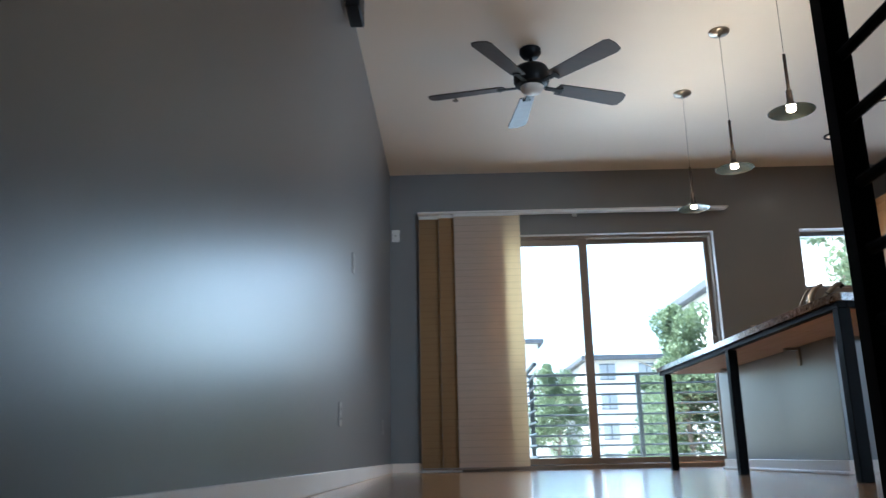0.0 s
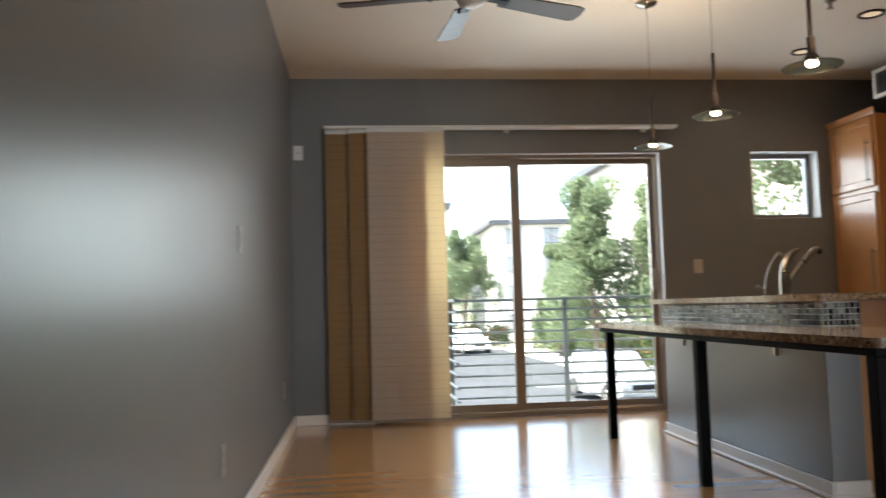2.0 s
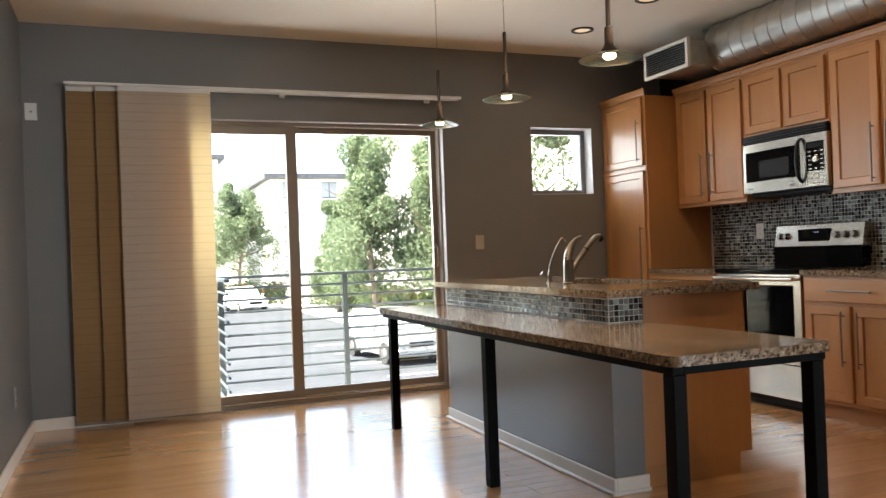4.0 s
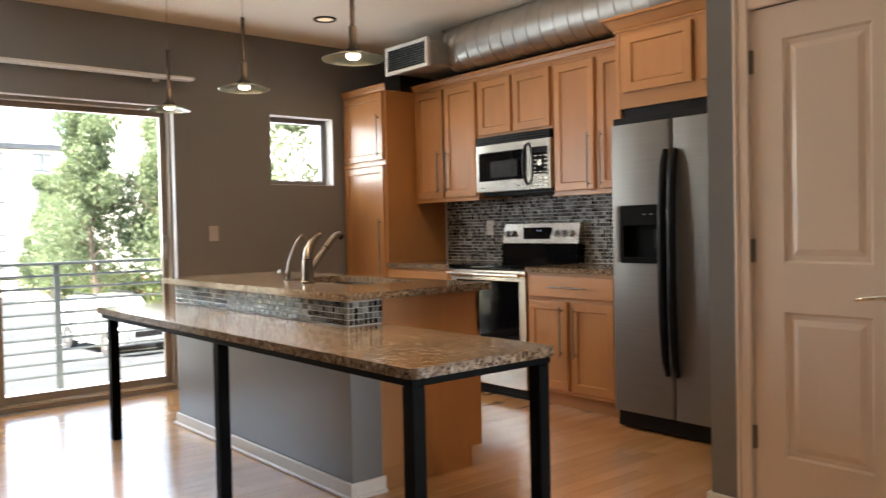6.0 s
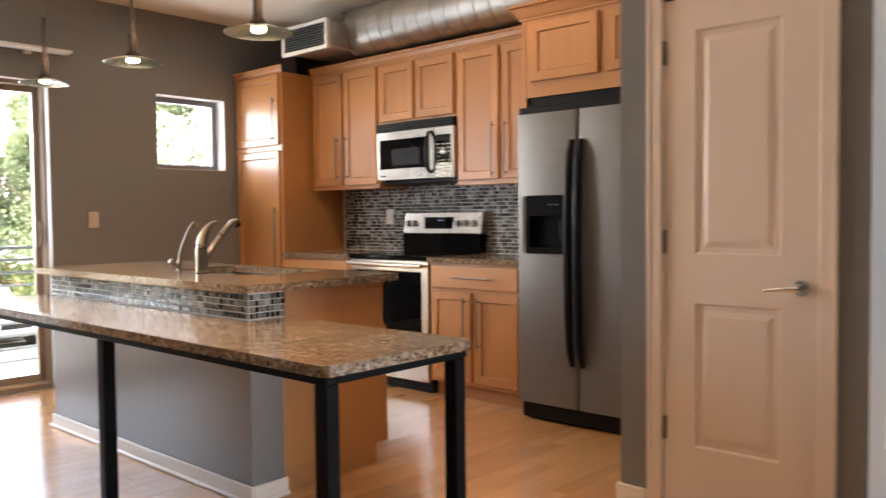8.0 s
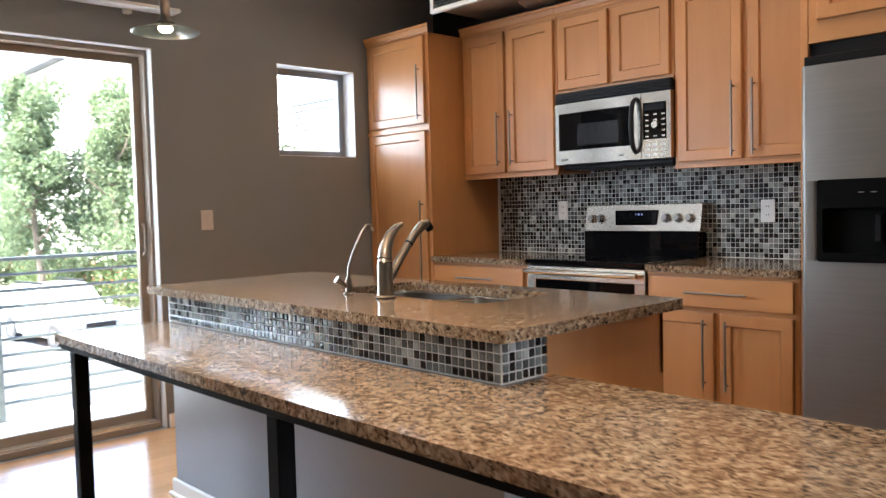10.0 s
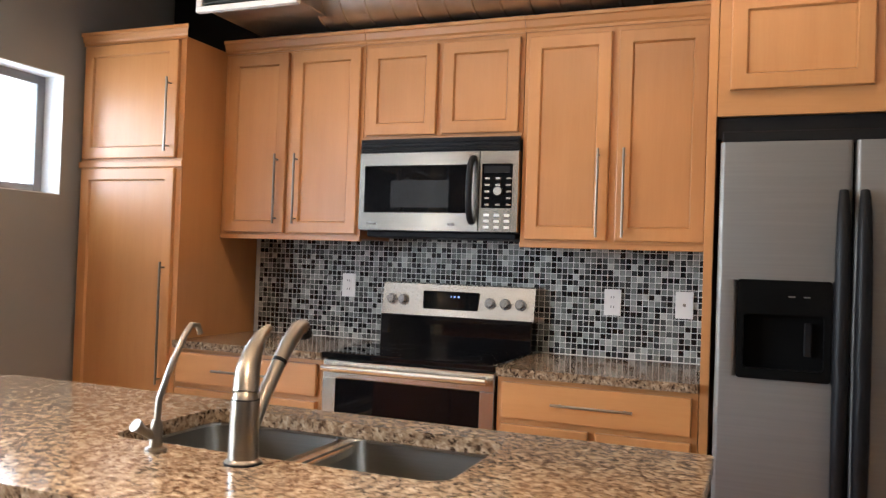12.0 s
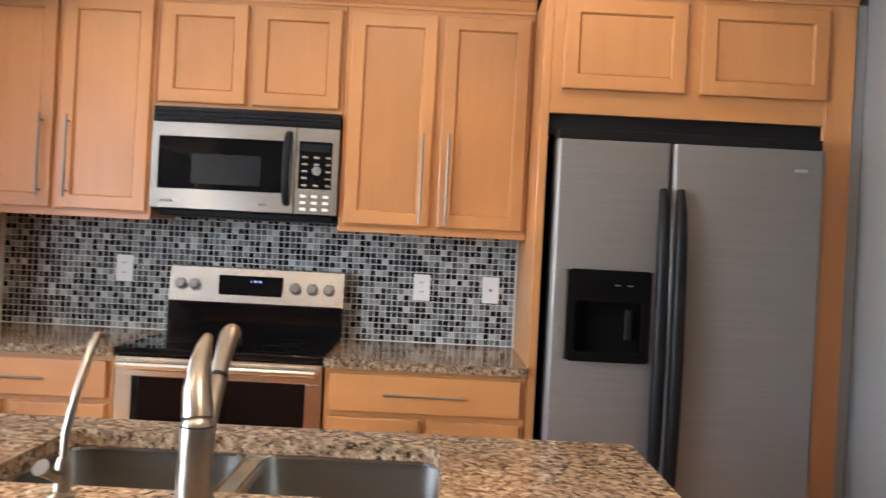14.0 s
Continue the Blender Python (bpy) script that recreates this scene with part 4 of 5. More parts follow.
part("display", bowed(MY0 + 0.035, CY - 0.022, 1.685, 1.715, -0.003, -0.001, 2), M_BLACK, cp)
part("dial", C((MX - 0.004, 6.235, 1.607), (MX - 0.028, 6.235, 1.607), 0.021, 0.018, 20), M_STEEL, cp, "round steel dial", True)
for i in range(3):
    for j in range(5):
        if i == 1 and 1 <= j <= 2:
            continue
        yy, zz = 6.288 - 0.047 * i, 1.545 + 0.028 * j
        part("button", B(bow(yy) - 0.005, bow(yy), yy - 0.013, yy + 0.008, zz, zz + 0.009, 0.001), M_STEEL, cp)
for i in range(3):
    for j in range(3):
        yy, zz = 6.288 - 0.045 * i, 1.448 + 0.026 * j
        part("button", B(bow(yy) - 0.004, bow(yy), yy - 0.013, yy + 0.010, zz, zz + 0.011, 0.001), M_WHITE, cp)
part("badge", B(bow(6.83) - 0.003, bow(6.83), 6.81, 6.86, 1.458, 1.466), M_STEELV, md)
part("badge", B(bow(6.45) - 0.003, bow(6.45), 6.43, 6.46, 1.458, 1.468), M_STEELV, md)
part("under_hood", B(MX + 0.05, XK - 0.02, MY0 + 0.02, MY1 - 0.02, 1.405, 1.432, 0.004), M_BLACK, mw)

# ---------------------------------------------------------------- range
rg = thing("range", (5.4, 6.516, 0), "stainless electric range with black glass cooktop", "stove")
RY0, RY1, RX = 6.136, 6.894, 5.075
part("body", B(RX + 0.03, XK - 0.012, RY0, RY1, 0.03, 0.880, 0.003), M_BLACK, rg)
ct = part("cooktop", B(RX - 0.015, 5.625, RY0 - 0.001, RY1 + 0.001, 0.882, 0.908, 0.006, seg=2), M_BLACKGLASS, rg, "black ceramic glass cooktop")
for bx, by, r in ((5.21, 6.33, 0.10), (5.21, 6.71, 0.08), (5.46, 6.33, 0.075), (5.46, 6.71, 0.10)):
    part("burner_ring", ring_slab(bmesh.new(), [(bx + r * math.cos(a), by + r * math.sin(a)) for a in (2 * math.pi * k / 40 for k in range(40))],
                                  [(bx + (r - 0.004) * math.cos(a), by + (r - 0.004) * math.sin(a)) for a in (2 * math.pi * k / 40 for k in range(40))], 0.908, 0.9086), M_RING, ct)
part("backguard", B(5.60, XK - 0.012, RY0 + 0.004, RY1 - 0.004, 0.905, 1.045, 0.004), M_BLACKGLASS, rg, "glossy black back guard")
cpn = bmesh.new()
pv = []
for y in (RY0, RY1):
    pv.append([cpn.verts.new(v) for v in ((5.612, y, 1.040), (5.640, y, 1.192), (5.655, y, 1.198), (XK - 0.012, y, 1.198), (XK - 0.012, y, 1.040))])
for k in range(5):
    cpn.faces.new((pv[0][k], pv[0][(k + 1) % 5], pv[1][(k + 1) % 5], pv[1][k]))
cpn.faces.new(pv[0]); cpn.faces.new(pv[1])
panel = part("control_panel", cpn, M_STEEL, rg, "brushed stainless control panel")
def on_panel(z):
    return 5.612 + 0.028 * (z - 1.040) / 0.152
part("display", B(on_panel(1.12) - 0.008, on_panel(1.12) + 0.008, 6.402, 6.680, 1.072, 1.162, 0.003), M_BLACKGLASS, panel, "black glass display")
for k, w in enumerate((0.006, 0.012, 0.012)):
    part("digit", B(on_panel(1.14) - 0.0125, on_panel(1.14) - 0.0105, 6.535 - 0.02 * k, 6.535 - 0.02 * k + w * 0.7, 1.134, 1.143), M_DISPLAY, panel)
for y in (6.842, 6.782, 6.345, 6.272, 6.200):
    kb = bmesh.new()
    cyl(kb, (on_panel(1.115) + 0.004, y, 1.115), (on_panel(1.115) - 0.012, y, 1.117), 0.027, 0.025, 24)
    cyl(kb, (on_panel(1.115) - 0.012, y, 1.117), (on_panel(1.115) - 0.030, y, 1.12), 0.020, 0.017, 24)
    part("knob", kb, M_KNOB, panel, "steel control knob", True)
od = bmesh.new()
box(od, RX, RX + 0.03, RY0, RY1, 0.80, 0.876, 0.004)
box(od, RX, RX + 0.03, RY0, RY0 + 0.06, 0.30, 0.80, 0.002)
box(od, RX, RX + 0.03, RY1 - 0.06, RY1, 0.30, 0.80, 0.002)
box(od, RX, RX + 0.03, RY0 + 0.06, RY1 - 0.06, 0.30, 0.345, 0.002)
oven = part("oven_door", od, M_STEEL, rg, "stainless oven door")
part("oven_window", B(RX + 0.004, RX + 0.026, RY0 + 0.058, RY1 - 0.058, 0.343, 0.802), M_BLACKGLASS, oven, "black glass oven window")
hb = tube(bmesh.new(), [(RX - 0.045, RY0 + 0.02 + (RY1 - RY0 - 0.04) * k / 8, 0.845) for k in range(9)], 0.014, 14)
for y in (RY0 + 0.035, RY1 - 0.035):
    cyl(hb, (RX + 0.002, y, 0.845), (RX - 0.045, y, 0.845), 0.010, seg=10)
part("handle", hb, M_STEEL, oven, "stainless bar handle", True)
part("storage_drawer", B(RX, RX + 0.03, RY0, RY1, 0.075, 0.292, 0.004), M_STEEL, rg, "stainless storage drawer")
part("plinth", B(RX + 0.05, 5.6, RY0 + 0.01, RY1 - 0.01, 0.0, 0.06), M_BLACK, rg)

# ---------------------------------------------------------------- duct
dz = 2.552
duct = thing("air_duct", (5.36, 6.2, 2.3), "exposed spiral galvanised air duct with a white-framed grille", "duct")
DR, DXC = 0.178, 5.40
bm = bmesh.new()
rows = []
y = 4.0
prof = []
while y < 7.02:
    prof += [(y, 0.0), (y + 0.108, 0.0), (y + 0.112, 0.0045), (y + 0.119, 0.0045), (y + 0.123, 0.0)]
    y += 0.124
seg = 40
for yy, dr in prof:
    rows.append([bm.verts.new((DXC + (DR + dr) * math.cos(2 * math.pi * k / seg), yy + 0.03 * k / seg, dz + (DR + dr) * math.sin(2 * math.pi * k / seg))) for k in range(seg)])
for a, b in zip(rows, rows[1:]):
    for k in range(seg):
        bm.faces.new((a[k], a[(k + 1) % seg], b[(k + 1) % seg], b[k]))
part("pipe", bm, M_DUCT, duct, round_it=True)
part("end_cap", C((DXC, 7.03, dz), (DXC, 7.072, dz), DR, seg=40), M_DUCT, duct, round_it=True)
part("outlet_box", B(5.06, 5.52, 7.074, 7.57, 2.405, 2.585, 0.003), M_DUCT, duct)
gf = bmesh.new()
for a in ((7.062, 7.592, 2.575, 2.60), (7.062, 7.592, 2.385, 2.41), (7.062, 7.092, 2.41, 2.575), (7.562, 7.592, 2.41, 2.575)):
    box(gf, 5.03, 5.06, *a, 0.002)
grille = part("grille", gf, M_WHITE, duct, "white grille frame")
for k in range(9):
    z = 2.42 + 0.018 * k
    part("slat", B(5.035, 5.055, 7.092, 7.562, z, z + 0.006), M_RAILMETAL, grille)
for y in (4.6, 6.0, 7.3):
    part("hanger_strap", B(DXC - 0.012, DXC + 0.012, y - 0.015, y + 0.015, dz + DR - 0.01, ceil_z(y)), M_DUCT, duct)

# ---------------------------------------------------------------- island
isl = thing("kitchen_island", (3.5, 6.3, 0), "island with grey knee wall and maple cabinet end", "kitchen island")
part("knee_wall", B(3.145, 3.31, 5.318, 7.235, 0, 0.865, 0.003), M_WALL, isl, "grey painted knee wall")
part("cabinet_body", box(box(box(B(3.312, 3.90, 5.328, 7.235, 0.10, 0.66), 3.312, 3.92, 5.328, 5.66, 0.66, 0.865), 3.312, 3.92, 6.53, 7.235, 0.66, 0.865), 3.90, 3.92, 5.328, 7.235, 0.10, 0.865), M_CAB, isl, "honey maple cabinet body")
part("toe_kick", B(3.312, 3.85, 5.332, 7.23, 0.0, 0.10), M_CABH, isl)
for k in range(4):
    y0 = 5.36 + 0.468 * k
    d = part("door", B(3.921, 3.938, y0, y0 + 0.45, 0.125, 0.84, 0.003), M_CAB, isl)
bb = bmesh.new()
box(bb, 3.130, 3.145, 5.303, 7.250, 0, 0.072, 0.004)
box(bb, 3.145, 3.318, 5.303, 5.318, 0, 0.072, 0.004)
box(bb, 3.116, 3.130, 5.289, 7.262, 0, 0.018, 0.005)
box(bb, 3.130, 3.318, 5.289, 5.303, 0, 0.018, 0.005)
part("baseboard", bb, M_TRIM, isl, "cream baseboard")
part("grout_bed", box(B(3.139, 3.145, 5.314, 7.235, 0.753, 0.864), 3.141, 3.312, 5.312, 5.318, 0.753, 0.864), M_GROUT, isl)
SX0, SX1, SY0, SY1 = 3.462, 3.842, 5.700, 6.488
solid("island_worktop", ring_slab(bmesh.new(), rrect(3.098, 3.955, 5.268, 7.365, 0.02, 5), rrect(SX0, SX1, SY0, SY1, 0.05, 5), 0.867, 0.900), M_GRANITE, (3.5, 6.3, 0.867), "polished speckled brown granite island top", "worktop")

sink = thing("sink", (3.65, 6.07, 0.70), "double-bowl stainless undermount sink", "sink")
def basin(y0, y1):
    bm = bmesh.new()
    prof = [(0.0, 0.866, 0.055), (0.004, 0.80, 0.052), (0.014, 0.715, 0.05), (0.05, 0.692, 0.045)]
    rows = []
    for ins, z, r in prof:
        rows.append([bm.verts.new((x, y, z)) for x, y in rrect(SX0 - 0.008 + ins, SX1 + 0.008 - ins, y0 + ins, y1 - ins, r, 5)])
    n = len(rows[0])
    for a, b in zip(rows, rows[1:]):
        for k in range(n):
            bm.faces.new((a[k], a[(k + 1) % n], b[(k + 1) % n], b[k]))
    bm.faces.new(rows[-1])
    b = part("basin", bm, M_SINK, sink, round_it=True)
    cy = (y0 + y1) / 2
    part("drain", lathe(bmesh.new(), (3.65, cy, 0.692), [(0.045, 0.0), (0.042, 0.004), (0.03, 0.002), (0.008, 0.001)], 20), M_CHROME, b)
basin(6.112, SY1 + 0.008)
basin(SY0 - 0.008, 6.072)
part("rim", ring_slab(bmesh.new(), rrect(SX0 - 0.02, SX1 + 0.02, SY0 - 0.02, SY1 + 0.02, 0.08, 5), rrect(SX0 + 0.004, SX1 - 0.004, SY0 + 0.004, SY1 - 0.004, 0.048, 5), 0.860, 0.8662), M_STEEL, sink, "bright steel rim")
part("divider", B(SX0 - 0.004, SX1 + 0.004, 6.068, 6.116, 0.832, 0.862, 0.010, seg=3), M_STEEL, sink, round_it=True)

fc = thing("faucet", (3.405, 6.095, 0.90), "brushed nickel pull-out kitchen faucet with a tall lever", "faucet")
fx, fy = 3.405, 6.095
part("body", lathe(bmesh.new(), (fx, fy, 0.90), [(0.034, 0.0), (0.034, 0.005), (0.029, 0.010), (0.0275, 0.07), (0.0268, 0.122), (0.0262, 0.124), (0.020, 0.14), (0.012, 0.146)], 24), M_NICKEL, fc, round_it=True)
part("joint_ring", C((fx, fy, 1.022), (fx, fy, 1.0245), 0.0268, seg=24), M_BLACK, fc, "thin dark joint line", True)
part("base_gasket", C((fx, fy, 0.9002), (fx, fy, 0.9035), 0.0365, seg=28), M_BLACK, fc, "dark rubber base ring", True)
part("spout", tube(bmesh.new(), [(fx + 0.008, fy, 0.945), (fx + 0.032, fy - 0.002, 0.985), (fx + 0.070, fy - 0.001, 1.034), (fx + 0.112, fy, 1.082)], [0.0155, 0.0155, 0.015, 0.0142], 16), M_NICKEL, fc, round_it=True)
part("collar", C((fx + 0.110, fy, 1.080), (fx + 0.115, fy, 1.0855), 0.0158, seg=18), M_BLACK, fc, "dark joint ring", True)
hd = part("spray_head", tube(bmesh.new(), [(fx + 0.114, fy, 1.085), (fx + 0.148, fy + 0.002, 1.119), (fx + 0.182, fy + 0.003, 1.146), (fx + 0.206, fy + 0.004, 1.150)], [0.0150, 0.0158, 0.0172, 0.0165], 16), M_NICKEL, fc, round_it=True)
part("nozzle", C((fx + 0.200, fy + 0.004, 1.153), (fx + 0.219, fy + 0.004, 1.129), 0.0168, 0.0152, 16), M_BLACK, hd, "black nozzle")
lv = tube(bmesh.new(), [(fx, fy, 1.035), (fx + 0.012, fy + 0.006, 1.075), (fx + 0.036, fy + 0.011, 1.112), (fx + 0.068, fy + 0.015, 1.140), (fx + 0.098, fy + 0.018, 1.152)], [0.0256, 0.0235, 0.0185, 0.0130, 0.0085], 16)
part("lever", lv, M_NICKEL, fc, "tapering curved lever", True)
ft = thing("filter_tap", (3.405, 6.305, 0.90), "slim brushed nickel drinking water tap", "tap")
tx, ty = 3.405, 6.305
part("body", lathe(bmesh.new(), (tx, ty, 0.90), [(0.022, 0), (0.022, 0.004), (0.013, 0.008), (0.012, 0.05), (0.008, 0.062)], 18), M_NICKEL, ft, round_it=True)
part("spout", tube(bmesh.new(), [(tx, ty, 0.955), (tx + 0.004, ty, 1.0), (tx + 0.03, ty - 0.004, 1.065), (tx + 0.062, ty - 0.008, 1.125), (tx + 0.082, ty - 0.01, 1.148), (tx + 0.10, ty - 0.012, 1.146), (tx + 0.108, ty - 0.013, 1.128)], 0.0065, 10), M_NICKEL, ft, round_it=True)
part("lever", tube(bmesh.new(), [(tx, ty, 0.925), (tx - 0.03, ty + 0.01, 0.945), (tx - 0.045, ty + 0.014, 0.957)], [0.009, 0.009, 0.014], 12), M_NICKEL, ft, round_it=True)

# ---------------------------------------------------------------- bar table
tb = thing("bar_table", (3.0, 5.8, 0), "long granite bar table on black square steel legs", "table")
def arc(cx, cy, r, a0, a1, n=5):
    return [(cx + r * math.cos(radians(a0 + (a1 - a0) * k / n)), cy + r * math.sin(radians(a0 + (a1 - a0) * k / n))) for k in range(n + 1)]
TX0, TX1, TY0, TY1 = 2.688, 3.333, 4.286, 7.272
outline = [(TX0, TY1)] + arc(TX0 + 0.03, TY0 + 0.03, 0.03, 180, 270) + arc(TX1 - 0.03, TY0 + 0.03, 0.03, 270, 360) + [(TX1, 5.298), (3.135, 5.298), (3.135, TY1)]
tt = prism(bmesh.new(), outline, 0.719, 0.752)
part("tabletop", tt, M_GRANITE, tb, "polished speckled brown granite top")
sf = bmesh.new()
FB, FT = 0.692, 0.7185
box(sf, TX0 + 0.016, TX0 + 0.056, TY0 + 0.018, TY1 - 0.012, FB, FT, 0.002)
box(sf, TX0 + 0.056, TX1 - 0.016, TY0 + 0.018, TY0 + 0.058, FB, FT, 0.002)
box(sf, TX1 - 0.056, TX1 - 0.016, TY0 + 0.058, 5.29, FB, FT, 0.002)
part("steel_frame", sf, M_BLACKMETAL, tb, "black steel frame")
for k in range(4):
    y0 = TY0 + 0.06 + 0.727 * k
    part("underlay_board", B(TX0 + 0.058, 3.125, y0 + 0.003, min(y0 + 0.724, TY1 - 0.015), 0.705, 0.7185, 0.001), M_PLY, tb, "plywood underlay")
part("underlay_board", B(3.127, TX1 - 0.058, TY0 + 0.06, 5.29, 0.705, 0.7185, 0.001), M_PLY, tb, "plywood underlay")
for lx, ly in ((TX0 + 0.042, 7.13), (TX0 + 0.042, 5.70), (TX0 + 0.042, TY0 + 0.044), (TX1 - 0.050, TY0 + 0.044)):
    part("leg", B(lx - 0.026, lx + 0.026, ly - 0.026, ly + 0.026, 0, FB, 0.003), M_BLACKMETAL, tb)
for y in (5.75, 6.9):
    part("support_bracket", box(B(3.06, 3.144, y - 0.02, y + 0.02, 0.69, 0.7045, 0.001), 3.132, 3.144, y - 0.02, y + 0.02, 0.60, 0.69, 0.001), M_NICKEL, tb)

# ---------------------------------------------------------------- lamps and ceiling things
def pendant(at):
    x, y, z = at
    t = thing("pendant_lamp", at, "clear glass disc pendant lamp on a thin cord, lit", "pendant lamp", "pendants over the bar")
    top = ceil_z(y)
    part("canopy", lathe(bmesh.new(), (x, y, top), [(0.066, 0.0), (0.064, -0.012), (0.05, -0.022), (0.014, -0.028), (0.006, -0.04)], 28), M_NICKEL, t, round_it=True)
    part("cord", C((x, y, z + 0.30), (x, y, top - 0.035), 0.0016, seg=8), M_NICKEL, t)
    part("rod", C((x, y, z + 0.085), (x, y, z + 0.31), 0.0085, seg=14), M_DARKBRONZE, t, "dark bronze rod", True)
    part("socket", lathe(bmesh.new(), (x, y, z), [(0.010, 0.112), (0.0155, 0.108), (0.0165, 0.048), (0.022, 0.036), (0.034, 0.022), (0.034, 0.017), (0.02, 0.012)], 24), M_DARKBRONZE, t, "dark bronze socket", True)
    d = part("disc", lathe(bmesh.new(), (x, y, z), [(0.026, 0.017), (0.06, 0.011), (0.108, -0.005), (0.114, -0.008), (0.110, -0.011), (0.06, 0.005), (0.026, 0.011)], 48), M_DISC, t, "green-tinged clear glass disc", True)
    part("bulb", lathe(bmesh.new(), (x, y, z), [(0.006, 0.016), (0.022, 0.010), (0.024, 0.0), (0.017, -0.007), (0.004, -0.009)], 20), M_BULB, t, "lit halogen bulb", True)
    return t


for p in PENDANTS:
    pendant(p)
for lx, ly in CANS:
    t = thing("recessed_light", (lx, ly, ceil_z(ly)), "round recessed ceiling light with dark trim ring, lit", "ceiling light", "recessed lights over the aisle")
    z = ceil_z(ly)
    part("trim_ring", ring_slab(bmesh.new(), [(lx + 0.085 * math.cos(a), ly + 0.085 * math.sin(a)) for a in (2 * math.pi * k / 32 for k in range(32))],
                                [(lx + 0.062 * math.cos(a), ly + 0.062 * math.sin(a)) for a in (2 * math.pi * k / 32 for k in range(32))], z - 0.009, z + 0.002), M_DARKBRONZE, t, "dark bronze trim ring")
    part("lamp_face", lathe(bmesh.new(), (lx, ly, z), [(0.062, -0.003), (0.03, -0.005), (0.004, -0.006)], 24), M_CANGLOW, t, "glowing lamp face")

fan = thing("ceiling_fan", (1.684, 5.89, 2.45), "dark bronze five-blade ceiling fan with a glass bowl", "ceiling fan")
qx, qy = 1.684, 5.89
ft_ = ceil_z(qy)
part("canopy", lathe(bmesh.new(), (qx, qy, ft_), [(0.070, 0.0), (0.072, -0.03), (0.05, -0.06), (0.02, -0.068)], 28), M_BLACK, fan, round_it=True)
part("downrod", C((qx, qy, 2.635), (qx, qy, ft_ - 0.06), 0.013, seg=14), M_BLACK, fan, round_it=True)
part("motor", lathe(bmesh.new(), (qx, qy, 2.478), [(0.06, -0.01), (0.105, 0.005), (0.118, 0.03), (0.118, 0.10), (0.105, 0.125), (0.05, 0.15), (0.016, 0.17)], 36), M_BLACK, fan, round_it=True)
part("light_bowl", lathe(bmesh.new(), (qx, qy, 2.418), [(0.004, 0.0), (0.035, 0.003), (0.062, 0.016), (0.074, 0.035), (0.076, 0.05), (0.06, 0.052)], 28), M_FANGLASS, fan, "frosted glass bowl", True)
for k in range(5):
    a = radians(94 + 72 * k)
    rot = Matrix.Translation((qx, qy, 2.483)) @ Matrix.Rotation(a, 4, "Z") @ Matrix.Rotation(radians(-12), 4, "X")
    bm = bmesh.new()
    prism(bm, [(0.19, -0.052), (0.655, -0.070), (0.69, -0.055), (0.70, 0.0), (0.69, 0.055), (0.655, 0.070), (0.19, 0.052), (0.175, 0.0)], -0.004, 0.004)
    bmesh.ops.transform(bm, matrix=rot, verts=bm.verts)
    bl = part("blade", bm, M_FANBLADE, fan, "dark walnut blade")
    bm = bmesh.new()
    box(bm, 0.10, 0.23, -0.018, 0.018, -0.012, -0.004, 0.002)
    cyl(bm, (0.215, -0.02, -0.005), (0.215, -0.02, -0.014), 0.009, seg=10)
    cyl(bm, (0.215, 0.02, -0.005), (0.215, 0.02, -0.014), 0.009, seg=10)
    bmesh.ops.transform(bm, matrix=rot, verts=bm.verts)
    part("blade_iron", bm, M_BLACK, bl)


def sprinkler(x, y):
    t = thing("fire_sprinkler", (x, y, ceil_z(y)), "small ceiling fire sprinkler head", "sprinkler")
    z = ceil_z(y)
    part("escutcheon", lathe(bmesh.new(), (x, y, z), [(0.038, 0.0), (0.036, -0.006), (0.014, -0.012)], 20), M_NICKEL, t, round_it=True)
    part("head", lathe(bmesh.new(), (x, y, z), [(0.010, -0.008), (0.010, -0.045), (0.022, -0.048), (0.022, -0.051), (0.006, -0.052)], 16), M_NICKEL, t, round_it=True)


sprinkler(1.19, 6.55)
sprinkler(4.06, 6.55)
spk = thing("wall_speaker", (XL, 5.05, 2.62), "small black speaker high on the side wall", "speaker")
part("cabinet", B(XL + 0.02, XL + 0.10, 4.88, 5.12, 2.49, 2.725, 0.012, seg=3), M_BLACK, spk, round_it=True)
part("mount", B(XL, XL + 0.022, 4.96, 5.04, 2.63, 2.70, 0.003), M_WHITE, spk)

# ---------------------------------------------------------------- balcony
GZ = -2.35
solid("balcony_floor", B(0.9, 5.3, YN + 0.22, 9.78, -0.28, -0.12, 0.006), M_CONCRETE, (3.1, 9.1, -0.28), "pale concrete balcony slab", "balcony", "structure")
br = thing("balcony_railing", (3.1, 9.7, -0.12), "grey painted balcony railing with horizontal bars", "railing")
RY = 9.70
for x in (1.955, 3.09, 4.22, 5.2):
    part("post", B(x - 0.024, x + 0.024, RY - 0.02, RY + 0.02, -0.12, 0.93, 0.002), M_RAILMETAL, br)
part("post", B(1.86, 1.90, RY - 0.06, RY - 0.02, -0.12, 0.93, 0.002), M_RAILMETAL, br)
part("top_rail", B(1.86, 5.24, RY - 0.026, RY + 0.026, 0.93, 0.955, 0.003), M_RAILMETAL, br)
for k in range(9):
    z = 0.945 - 0.105 * (k + 1)
    part("bar", C((1.90, RY, z), (5.2, RY, z), 0.0105, seg=8), M_RAILMETAL, br)
part("side_rail", B(1.86, 1.90, YN + 0.22, RY - 0.02, 0.93, 0.955, 0.002), M_RAILMETAL, br)
for k in range(9):
    z = 0.945 - 0.105 * (k + 1)
    part("bar", C((1.88, YN + 0.22, z), (1.88, RY - 0.03, z), 0.0105, seg=8), M_RAILMETAL, br)

